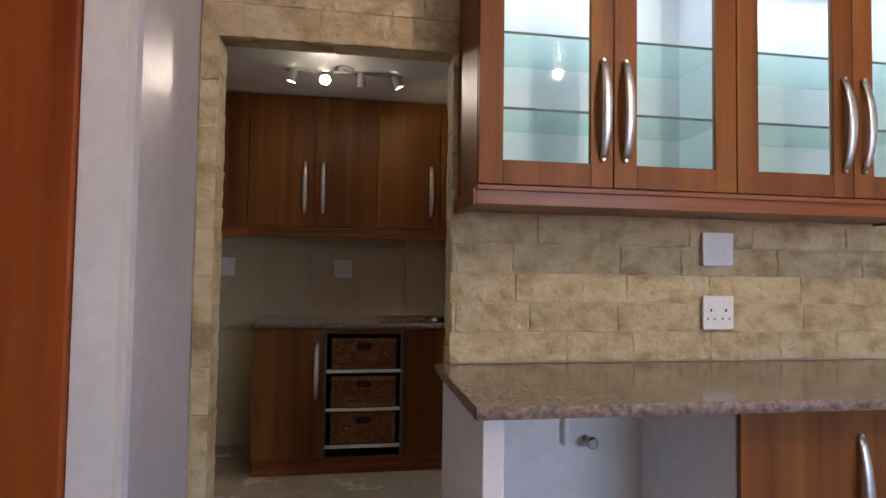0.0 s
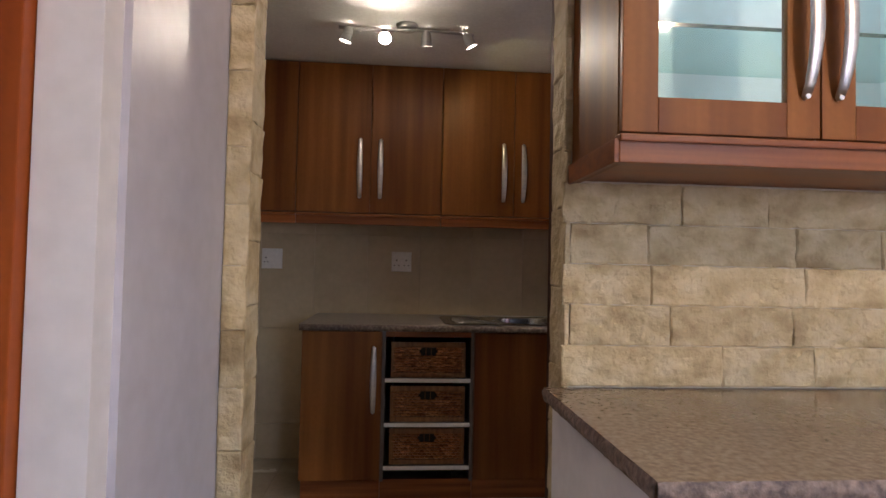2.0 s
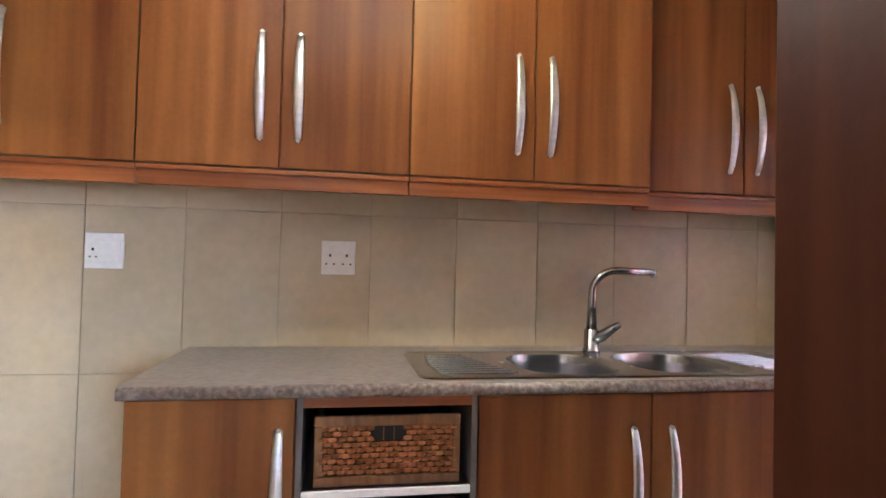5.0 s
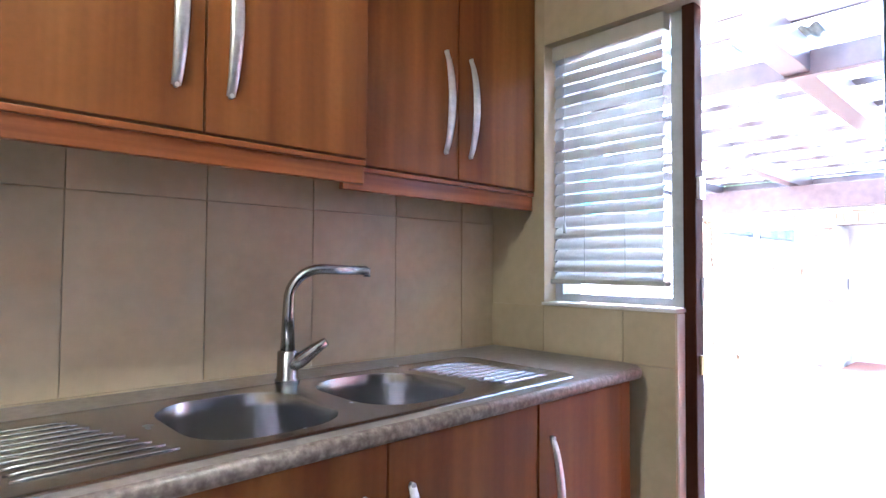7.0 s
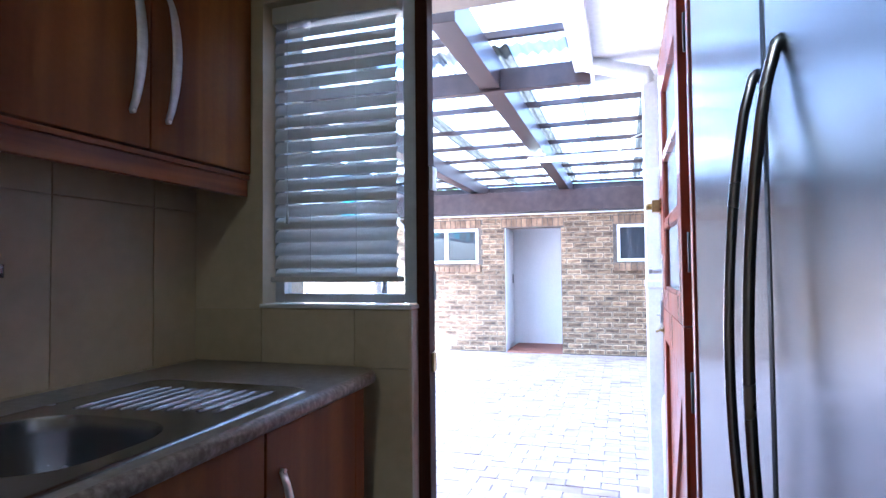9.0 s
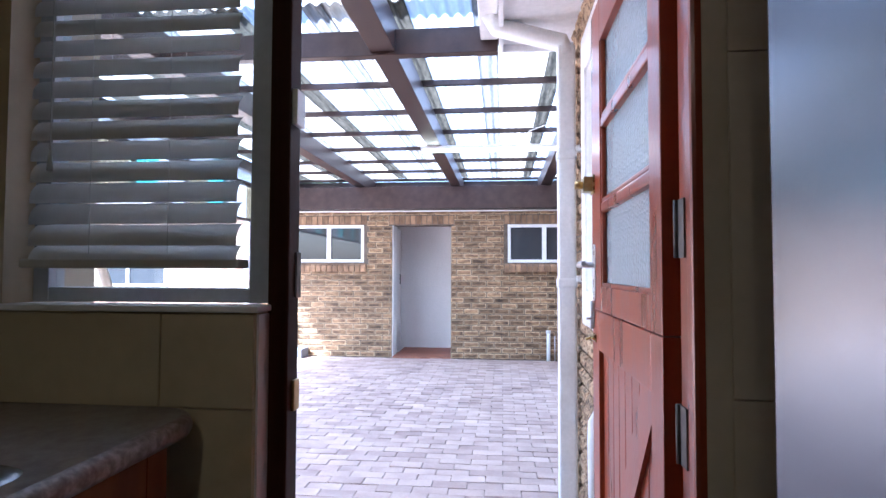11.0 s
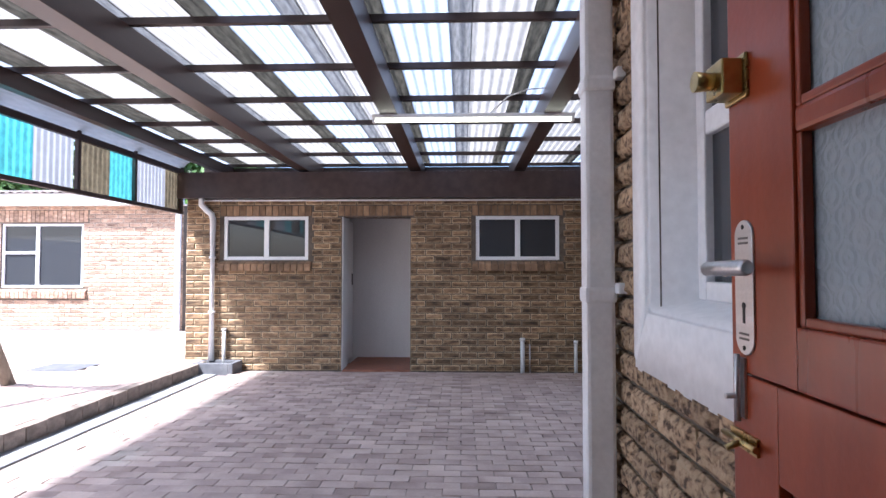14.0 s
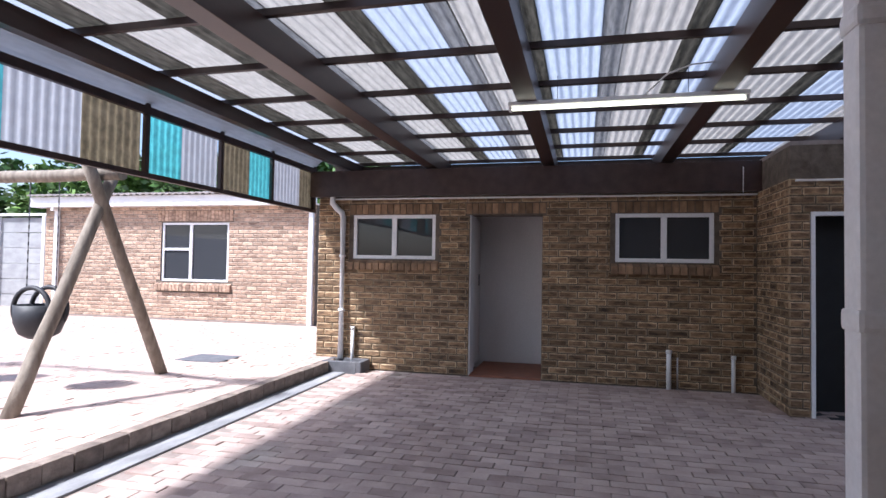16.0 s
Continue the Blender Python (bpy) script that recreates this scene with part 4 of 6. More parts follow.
for sz in (1.728, 1.965):
    for x0, x1 in ((0.243, 1.064), (1.084, 1.906)):
        part("glass_shelf", boxes((x0, x1, DY + 0.035, YS - 0.014, sz - 0.004, sz + 0.004)), SHELFGLASS, dc, "clear glass shelf")
        part("shelf_edge", boxes((x0, x1, DY + 0.0325, DY + 0.0345, sz - 0.004, sz + 0.004)), SHELFEDGE, dc, "dark green glass edge")
for i in range(4):
    x0, x1 = DX[i] + 0.002, DX[i + 1] - 0.002
    d = part("door", boxes((x0, x0 + 0.076, DY, DY + 0.02, DZ0, DZ1), (x1 - 0.073, x1, DY, DY + 0.02, DZ0, DZ1), (x0 + 0.076, x1 - 0.073, DY, DY + 0.02, DZ0, DZ0 + 0.074), (x0 + 0.076, x1 - 0.073, DY, DY + 0.02, DZ1 - 0.08, DZ1), bev=0.0025), WOOD, dc)
    pg = part("pane", boxes((x0 + 0.074, x1 - 0.071, DY + 0.008, DY + 0.012, DZ0 + 0.07, DZ1 - 0.076)), PANE, d)
    pg.visible_shadow = False
    bow_handle((x1 - 0.035) if i % 2 == 0 else (x0 + 0.035), DY, 1.573, 1.885, 0.035, d)
cp = boxes((0.216, 1.933, DY + 0.002, DY + 0.03, 1.424, DZ0 - 0.012), bev=0.003)
box(cp, 0.216, 1.933, DY - 0.006, DY + 0.03, DZ0 - 0.02, DZ0 - 0.004, bev=0.004)
box(cp, 0.238, 1.911, DY + 0.031, YS, 1.435, 1.447)
box(cp, 0.207, 0.2175, DY + 0.004, YS - 0.004, 1.424, DZ0 - 0.014, bev=0.0008)
part("cornice", cp, WOODH, dc)

# granite counter
kc = thing("granite_counter", (1.6, 1.75, 0.87), "polished brown granite counter with a chipped rough edge", "counter")
part("slab", boxes((0.153, 3.4, 1.425, YS + 0.002, 0.868, 0.9)), GRANITE, kc)
for (a, b, nx) in (((0.153, 1.425), (3.4, 1.425), 160), ((0.153, YS), (0.153, 1.425), 34)):
    verts, faces = [], []
    a, b = Vector((*a, 0)), Vector((*b, 0))
    nrm = Vector((0, 0, 1)).cross(b - a).normalized() * -1
    for i in range(nx + 1):
        for j in range(5):
            s = noise.noise(Vector((i * 0.9, j * 1.3, a.x * 9))) * 0.004 + 0.005 * math.sin(math.pi * j / 4)
            v = a + (b - a) * i / nx + nrm * s
            verts.append((v.x - 1.6, v.y - 1.75, 0.868 + 0.032 * j / 4 - 0.87))
    for i in range(nx):
        for j in range(4):
            k = i * 5 + j
            faces.append((k, k + 5, k + 6, k + 1))
    ob = new("rough_edge", raw_mesh("rough_edge", verts, faces, CHIPPED, True))
    ob.parent = kc
    tagged(ob, "chipped rough granite edge")
solid("counter_pier", boxes((0.178, 0.232, 1.46, YS + 0.01, 0, 0.867), bev=0.003), WHITE, "white plastered pier under the counter", "pier")
solid("wall_under_counter", boxes((0.232, 3.4, 2.03, YS + 0.01, 0, 0.867)), WHITE, "white plastered wall under the counter", "wall")
vlv = thing("valve", (0.686, 2.03, 0.638), "small chrome water valve on a white wall under a counter", "valve")
bm = bmesh.new()
sweep(bm, [(0.686, 2.03, 0.638), (0.686, 1.985, 0.638)], 0.012, 12)
sweep(bm, [(0.686, 1.985, 0.638), (0.686, 1.98, 0.638), (0.686, 1.965, 0.638), (0.686, 1.96, 0.638)], [0.014, 0.021, 0.021, 0.015], 14)
part("body", bm, CHROME, vlv)
part("bracket", boxes((0.598, 0.614, 2.0, 2.03, 0.62, 0.86), bev=0.003), PLASTIC, vlv, "white plastic pipe clip")
kb = thing("base_cabinet", (1.4, 1.75, 0), "reddish veneer kitchen base cabinet with one closed door", "cabinet")
part("body", boxes((0.918, 1.9, 1.52, 2.028, 0.1, 0.866)), WOOD, kb)
part("side_panel", boxes((0.9, 0.916, 1.52, 2.028, 0.0, 0.866), bev=0.001), WHITE, kb, "white melamine side panel")
slab_door(0.9, 1.4, 1.50, 0.105, 0.86, kb, 1.27, (0.42, 0.78))
slab_door(1.4, 1.9, 1.50, 0.105, 0.86, kb, 1.53, (0.42, 0.78))
part("plinth", boxes((0.9, 1.9, 1.56, 1.576, 0.0, 0.1)), DARKWOOD, kb)
socket_plate(1.155, 1.02, YS - 0.012, "white double socket outlet on rough sandstone", 2)
socket_plate(1.155, 1.258, YS - 0.012, "white blank plate on rough sandstone", 0)
cl = thing("ceiling_lamp", (1.05, 0.2, 2.62), "small round ceiling lamp fitting with a warm bulb", "lamp")
bm = bmesh.new()
sweep(bm, [(1.05, 0.2, 2.619), (1.05, 0.2, 2.585)], [0.09, 0.08], 20)
part("base", bm, STEEL, cl)
bm = bmesh.new()
sweep(bm, [(1.05, 0.2, 2.585), (1.05, 0.2, 2.55), (1.05, 0.2, 2.50), (1.05, 0.2, 2.48)], [0.02, 0.035, 0.035, 0.015], 14)
part("bulb", bm, BULBDIM, cl)

# ---- yard: ground, walls and buildings ----
tagged(new("ground", raw_mesh("ground", [(-400, -400, -0.2), (400, -400, -0.2), (400, 400, -0.2), (-400, 400, -0.2)], [(0, 1, 2, 3)], PAVERJOINT)), "bare ground round the houses", "ground", "", "structure")
pave = solid("pavement_yard", boxes((2.0, 9.4, -3.0, 6.36, -0.19, ZG - 0.012)), PAVERJOINT, "covered yard paved with weathered clay bricks", "pavement")
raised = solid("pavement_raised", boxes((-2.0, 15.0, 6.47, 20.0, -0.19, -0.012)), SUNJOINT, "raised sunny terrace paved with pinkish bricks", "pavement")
solid("drain_channel", boxes((2.0, 9.0, 6.14, 6.362, -0.18, ZG + 0.004), bev=0.006), CEMENT, "smooth cement drain channel along a kerb", "channel")
kerb = thing("kerb", (5.5, 6.41, ZG), "brick kerb edging a raised terrace", "kerb", "", "structure")
xk = 2.0
bm = bmesh.new()
box(bm, 2.0, 9.1, 6.375, 6.465, -0.19, -0.012)
part("bedding", bm, MORTAR, kerb)
while xk < 9.05:
    w = random.uniform(0.205, 0.225)
    part("brick", boxes((xk, min(xk + w - 0.008, 9.09), 6.362 + random.uniform(-0.004, 0.004), 6.47, ZG + 0.006, 0.0 + random.uniform(-0.004, 0.004)), bev=0.006), KERB, kerb)
    xk += w

CL, CH = 0.222, 0.0815  # brick and joint, along and up
brick_kinds = [rough_block("brick", CL - 0.012, CH - 0.012, 0.012, 7, 5, 0.003, s, BRICK, 0.4, 0.011, BRICKRIM) for s in range(6)]
brick_rock = [rough_block("brick", CL - 0.012, CH - 0.012, 0.02, 10, 5, 0.008, s + 20, ROCKBRICK, 0.6) for s in range(6)]
brick_pale = [rough_block("brick", CL - 0.012, CH - 0.012, 0.01, 5, 4, 0.003, s + 40, BRICKPINK, 0.4, 0.010, PINKRIM) for s in range(4)]



def bricks(parent, kinds, start, direction, width, z0, z1, holes, limit, prefer):
    """Lays bricks over a wall face that starts at the point given and runs to the right as one looks at it.
    holes: (u0, u1, z0, z1). The pieces nearest to prefer (u, z) are objects; the rest is one joined mesh."""
    rz = facing(direction)
    turn = pose(start[0], start[1], 0, 0, 0, rz)
    spots = []
    rows = int(round((z1 - z0) / CH))
    for r in range(rows):
        z = z0 + r * CH
        u = -CL / 2 if r % 2 else 0.0
        while u < width - 0.01:
            a, b = max(u, 0.0), min(u + CL, width)
            segs = [(a, b)]
            for h0, h1, hz0, hz1 in holes:
                if z + CH * 0.6 > hz0 and z + CH * 0.4 < hz1:
                    nxt = []
                    for s0, s1 in segs:
                        if s1 <= h0 or s0 >= h1:
                            nxt.append((s0, s1))
                        else:
                            if s0 < h0:
                                nxt.append((s0, h0))
                            if s1 > h1:
                                nxt.append((h1, s1))
                    segs = nxt
            for s0, s1 in segs:
                if s1 - s0 > 0.03:
                    spots.append((s0, s1, z))
            u += CL
    spots.sort(key=lambda s: (s[0] - prefer[0]) ** 2 + (s[2] - prefer[1]) ** 2)
    verts, faces, looks = [], [], []
    for k, (s0, s1, z) in enumerate(spots):
        me = kinds[(k * 7 + int(z * 50)) % len(kinds)]
        m = turn @ pose(s0 + 0.006, 0, z + 0.006) @ Matrix.Diagonal(((s1 - s0 - 0.012) / (CL - 0.012), 1, 1, 1))
        if k < limit:
            ob = new("brick", me)
            ob.parent, ob.matrix_parent_inverse, ob.matrix_basis = parent, Matrix.Translation(-world_loc(parent)), m
        else:
            b = len(verts)
            verts += [m @ v.co for v in me.vertices]
            faces += [tuple(b + i for i in p.vertices) for p in me.polygons]
            looks += [p.material_index for p in me.polygons]
    if verts:
        joined = raw_mesh("brickwork", verts, faces, kinds[0].materials[0])
        if len(kinds[0].materials) > 1:
            joined.materials.append(kinds[0].materials[1])
            joined.polygons.foreach_set("material_index", looks)
        ob = new("brickwork", joined)
        ob.parent, ob.matrix_parent_inverse = parent, Matrix.Translation(-world_loc(parent))
        tagged(ob, kind="stuff")


def soldier(parent, x, y0, y1, z0, z1, proud, material=BRICKDARK, slope=0.0):
    """A course of upright bricks on a wall that faces -x."""
    n = max(1, round((y1 - y0) / 0.085))
    w = (y1 - y0) / n
    for i in range(n):
        bm = boxes((x - proud, x + 0.03, y0 + i * w + 0.005, y0 + (i + 1) * w - 0.005, z0 + 0.004, z1 - 0.004), bev=0.004)
        if slope:
            for v in bm.verts:
                if v.co.x < x and v.co.z > (z0 + z1) / 2:
                    v.co.z -= slope
        part("brick", bm, material, parent)


def casement(name, x, y0, y1, z0, z1, mullions, transoms, label):
    """A white window facing -x; transoms: (from, to, height)."""
    w = thing(name, (x, (y0 + y1) / 2, z0), label, "window", "", "structure")
    t = 0.045
    fm = boxes((x, x + 0.06, y0, y0 + t, z0, z1), (x, x + 0.06, y1 - t, y1, z0, z1), (x, x + 0.06, y0 + t, y1 - t, z0, z0 + t), (x, x + 0.06, y0 + t, y1 - t, z1 - t, z1), bev=0.004)
    for my in mullions:
        box(fm, x + 0.002, x + 0.058, my - 0.032, my + 0.032, z0 + t, z1 - t, bev=0.004)
    for ya, yb, tz in transoms:
        box(fm, x + 0.003, x + 0.057, ya, yb, tz - 0.025, tz + 0.025, bev=0.004)
    part("window_frame", fm, FRAMEWHITE, w)
    ys = [y0 + t] + sorted(mullions) + [y1 - t]
    for a, b in zip(ys, ys[1:]):
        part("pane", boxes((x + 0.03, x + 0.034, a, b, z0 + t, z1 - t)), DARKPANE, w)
    # black sheet close behind the panes paints the shade of the room
    part("dark_room", boxes((x + 0.07, x + 0.075, y0, y1, z0, z1)), BLACK, w, "black sheet in place of the unlit room behind")
    return w


def downpipe(name, pts, w, d, label, collars=()):
    """A square pipe; w across, d deep, run down through the points."""
    th = thing(name, pts[-1], label, "downpipe", "downpipes")
    bm = bmesh.new()
    for a, b in zip(pts, pts[1:]):
        sweep(bm, [a, b], 1.0, 4, flat=(w * 0.7071, d * 0.7071), up=(0.7071, 0.7071, 0) if abs(Vector(b).z - Vector(a).z) > 0.3 else (0, 0, 1))
    part("pipe", bm, PVC, th)
    return th


# building at the end of the yard
XB = 9.163
bld = thing("outbuilding", (9.3, 4.0, ZG), "brown brick outbuilding with white windows and a white door", "building")
back = part("wall", boxes((XB + 0.012, XB + 0.3, 1.278, 1.888, -0.2, 2.38), (XB + 0.012, XB + 0.3, 2.948, 3.786, -0.2, 2.38), (XB + 0.012, XB + 0.3, 1.888, 2.948, -0.2, 1.283), (XB + 0.012, XB + 0.3, 1.888, 2.948, 1.847, 2.38), (XB + 0.012, XB + 0.3, 4.67, 5.108, -0.2, 2.38), (XB + 0.012, XB + 0.3, 6.212, 6.70, -0.2, 2.38), (XB + 0.012, XB + 0.3, 5.108, 6.212, -0.2, 1.283), (XB + 0.012, XB + 0.3, 5.108, 6.212, 1.847, 2.38), (XB + 0.012, XB + 0.3, 3.786, 4.67, 1.84, 2.38), weld=True), DARKMORTAR, bld)
part("wall", boxes((XB + 0.3, 12.4, 6.40, 6.70, -0.2, 2.38)), BRICK, bld)
part("roof", boxes((XB + 0.016, 12.4, 1.446, 6.698, 2.382, 2.42), (8.174, 12.4, -3.0, 1.444, 2.382, 2.42)), ROOFTILE, bld, "flat dark roof slab")
part("wall", boxes((8.172, XB + 0.012, 1.278, 1.444, -0.2, 2.38)), DARKMORTAR, bld)
part("wall", boxes((8.172, 8.45, -3.0, 0.40, -0.2, 2.38), (8.172, 8.45, 0.4, 1.276, 1.757, 2.38)), DARKMORTAR, bld)
# black boxes paint the darkness inside the doorway, wall and floor
part("dark_room", boxes((8.5, 8.52, 0.3, 1.3, -0.2, 1.8), (8.172, 8.5, 0.40, 1.276, -0.19, ZG)), BLACK, bld, "black sheet in place of the unlit room behind")
part("door_frame", boxes((8.155, 8.21, 1.24, 1.276, ZG, 1.757), (8.155, 8.21, 0.4, 0.436, ZG, 1.757), (8.155, 8.21, 0.436, 1.24, 1.72, 1.757), bev=0.003), FRAMEWHITE, bld)
part("porch_wall", boxes((10.22, 10.3, 3.5, 4.9, -0.2, 2.1)), DOORPAINT, bld, "plain white wall at the back of the porch")
part("porch_wall", boxes((XB + 0.302, 10.22, 4.78, 4.86, -0.2, 2.1)), DOORPAINT, bld)
part("porch_wall", boxes((XB + 0.302, 10.22, 3.60, 3.68, -0.2, 2.1)), DOORPAINT, bld)
part("porch_ceiling", boxes((XB + 0.302, 10.22, 3.68, 4.78, 2.0, 2.1)), DOORPAINT, bld)
dr = part("door", boxes((XB + 0.31, 10.18, 4.715, 4.755, ZG + 0.03, 1.84), bev=0.003), DOORPAINT, bld, "plain white door standing open")
hb = boxes((10.06, 10.08, 4.70, 4.715, 0.94, 1.10), bev=0.002)
part("door_handle", hb, CHAIN, dr, "dark door handle")
part("door_lining", boxes((XB + 0.02, XB + 0.3, 4.656, 4.669, ZG, 1.838)), DOORPAINT, bld, "painted door lining")
part("door_step", boxes((XB - 0.004, 10.22, 3.787, 4.655, -0.19, ZG + 0.012), bev=0.004), REDFLOOR, bld, "reddish porch floor")
casement("window_2", XB + 0.02, 5.108, 6.212, 1.283, 1.847, [5.655], [], "white two-pane window in a brown brick wall")
casement("window_3", XB + 0.02, 1.888, 2.948, 1.283, 1.847, [2.415], [], "white two-pane window in a brown brick wall")
for y0, y1 in ((5.06, 6.26), (1.84, 3.0)):
    soldier(bld, XB + 0.01, y0, y1, 1.14, 1.28, 0.075, BRICKDARK, 0.045)
for y0, y1 in ((5.06, 6.26), (1.84, 3.0), (3.74, 4.72)):
    soldier(bld, XB + 0.012, y0, y1, 1.85, 1.985, 0.014)
# conduit below the fascia, waste pipes and gully
cd = thing("conduit", (9.1, 4.0, 2.05), "thin white conduit run along a brick wall", "conduit")
bm = bmesh.new()
sweep(bm, [(XB - 0.012, 6.5, 2.052), (XB - 0.012, 1.40, 2.048), (8.15, 1.40, 2.048), (8.15, -0.5, 2.045)], 0.011, 8)
part("pipe", bm, PVC, cd)
bm = bmesh.new()
sweep(bm, [(9.005, 1.634, 2.05), (9.005, 1.634, 2.33)], 0.005, 6)
part("riser", bm, PVC, cd, "thin white riser")
for py, pt, r, lb in ((6.172, 0.41, 0.022, "short white vent pipe against a brick wall"), (2.365, 0.30, 0.027, "short white waste pipe against a brick wall"), (2.275, 0.22, 0.009, "thin grey water pipe against a brick wall"), (1.70, 0.27, 0.022, "short white waste pipe against a brick wall")):
    th = thing("pipe_stub", (XB - 0.035, py, ZG), lb, "pipe", "pipe stubs")
    bm = bmesh.new()
    sweep(bm, [(XB - 0.035, py, ZG - 0.02), (XB - 0.035, py, pt)], r, 12)
    part("pipe", bm, PVC if r > 0.01 else STEEL, th)
    if r > 0.02:
        bm = bmesh.new()
        sweep(bm, [(XB - 0.035, py, pt - 0.04), (XB - 0.035, py, pt)], r + 0.006, 12)
        part("collar", bm, PVC, th)
gl = thing("drain_gully", (9.0, 6.22, ZG), "grey cement gully box under a downpipe", "gully")
part("rim", boxes((8.84, 9.15, 5.94, 6.0, -0.19, 0.005), (8.84, 9.15, 6.40, 6.46, -0.19, 0.005), (8.84, 8.9, 6.0, 6.40, -0.19, 0.005), (9.11, 9.15, 6.0, 6.40, -0.19, 0.005), bev=0.008), GULLY, gl)
part("grate", boxes((8.90, 9.11, 6.0, 6.40, -0.19, -0.06)), BLACK, gl)
dp = thing("downpipe", (XB - 0.05, 6.32, 0), "white round downpipe down a brick corner", "downpipe", "downpipes")
bm = bmesh.new()
sweep(bm, [(XB - 0.10, 6.46, 2.10), (XB - 0.10, 6.46, 1.99), (XB - 0.06, 6.42, 1.93), (XB - 0.05, 6.35, 1.87), (XB - 0.05, 6.33, 1.80), (XB - 0.05, 6.33, 0.0)], 0.038, 14)
part("pipe", bm, PVC, dp)
for z in (1.3, 0.6):
    bm = bmesh.new()
    sweep(bm, [(XB - 0.05, 6.33, z), (XB - 0.05, 6.33, z + 0.03)], 0.042, 14)
    part("clip", bm, PVC, dp)

# far house on the terrace
XH = 12.5
fh = thing("far_house", (12.7, 11.7, 0), "low brick house with white fascia and window, beyond a terrace", "house")
fw = part("wall", boxes((XH + 0.01, XH + 0.3, 8.4, 10.34, -0.1, 2.4), (XH + 0.01, XH + 0.3, 11.95, 15.0, -0.1, 2.4), (XH + 0.01, XH + 0.3, 10.34, 11.95, -0.1, 0.80), (XH + 0.01, XH + 0.3, 10.34, 11.95, 2.03, 2.4), weld=True), DARKMORTAR, fh)
part("base_course", boxes((XH - 0.01, XH + 0.05, 8.4, 15.0, -0.02, 0.03)), PAVERJOINT, fh)
part("fascia", boxes((XH - 0.22, XH - 0.18, 8.3, 15.2, 2.36, 2.58), (XH - 0.18, XH + 0.05, 8.3, 15.2, 2.36, 2.38), bev=0.004), FRAMEWHITE, fh)
verts, faces = [], []
for k in range(0, 176):
    y = 8.2 + k * 0.04
    z = 0.015 * (1 + math.sin(k * 1.6))
    verts += [(XH - 0.3 - 12.7, y - 11.7, 2.60 + z), (XH + 4.0 - 12.7, y - 11.7, 3.1 + z), (XH - 0.3 - 12.7, y - 11.7, 2.57 + z)]
    if k:
        b = 3 * k
        faces += [(b - 3, b, b + 1, b - 2), (b - 1, b - 3, b, b + 2)]
ob = new("roof", raw_mesh("roof", verts, faces, ROOFTILE))
ob.parent = fh
casement("window_4", XH + 0.03, 10.345, 11.945, 0.803, 2.027, [11.25], [(11.28, 11.90, 1.47)], "white casement window in a pale brick house")
soldier(fh, XH + 0.01, 10.25, 12.05, 0.60, 0.79, 0.06, BRICKPINK, 0.05)
soldier(fh, XH + 0.01, 10.25, 12.05, 2.05, 2.28, 0.012, BRICKPINK)
for py in (8.47, 14.62):
    th = thing("downpipe", (XH - 0.06, py, 0), "white downpipe on a pale brick house", "downpipe", "downpipes")
    part("pipe", boxes((XH - 0.09, XH - 0.02, py - 0.045, py + 0.045, 0.0, 2.36), bev=0.008), PVC, th)
    part("shoe", boxes((XH - 0.2, XH - 0.05, py - 0.04, py + 0.04, 2.28, 2.36), bev=0.008), PVC, th)

# house wall beside the back door, with a plastered window surround
YN = 2.64
nh = thing("house_wall", (3.0, 2.5, 0), "rough brown brick house wall beside the back door", "wall", "", "structure")
nw = part("wall", boxes((2.0, 2.35, YN - 0.24, YN - 0.015, -0.2, 2.6), (3.34, 3.88, YN - 0.24, YN - 0.015, -0.2, 2.6), (2.35, 3.34, YN - 0.24, YN - 0.015, -0.2, 1.06), (2.35, 3.34, YN - 0.24, YN - 0.015, 2.05, 2.6), weld=True), DARKMORTAR, nh)
part("wall", boxes((3.605, 3.865, -3.0, YN - 0.24, -0.2, 2.6)), BRICK, nh)
part("wall", boxes((2.01, 3.605, 2.2, YN - 0.24, -0.2, 2.6)), BRICK, nh)
sur = bmesh.new()
o = [(2.2, 0.903), (3.463, 0.903), (3.463, 2.25), (2.2, 2.25)]
n_ = [(2.33, 1.075), (3.345, 1.075), (3.345, 2.06), (2.33, 2.06)]
ov = [sur.verts.new((x, YN + 0.018, z)) for x, z in o]
ob_ = [sur.verts.new((x, YN - 0.1, z)) for x, z in o]
nv_ = [sur.verts.new((x, YN + 0.018, z)) for x, z in n_]
nb_ = [sur.verts.new((x + (0.012 if i in (0, 3) else -0.02), YN - 0.13, z + (0.03 if i < 2 else -0.02))) for i, (x, z) in enumerate(n_)]
for i in range(4):
    j = (i + 1) % 4
    sur.faces.new((ov[i], ov[j], nv_[j], nv_[i]))
    sur.faces.new((ov[i], ob_[i], ob_[j], ov[j]))
    sur.faces.new((nv_[i], nv_[j], nb_[j], nb_[i]))
bmesh.ops.bevel(sur, geom=[e for e in sur.edges if all(v.co.y > YN for v in e.verts)], offset=0.012, segments=3, affect="EDGES")
for f in sur.faces:
    f.smooth = True
part("window_surround", sur, EXTWHITE, nh, "white plastered window surround")
w5 = thing("window_5", (2.85, YN - 0.13, 1.1), "white framed window deep in a plastered surround", "window", "", "structure")
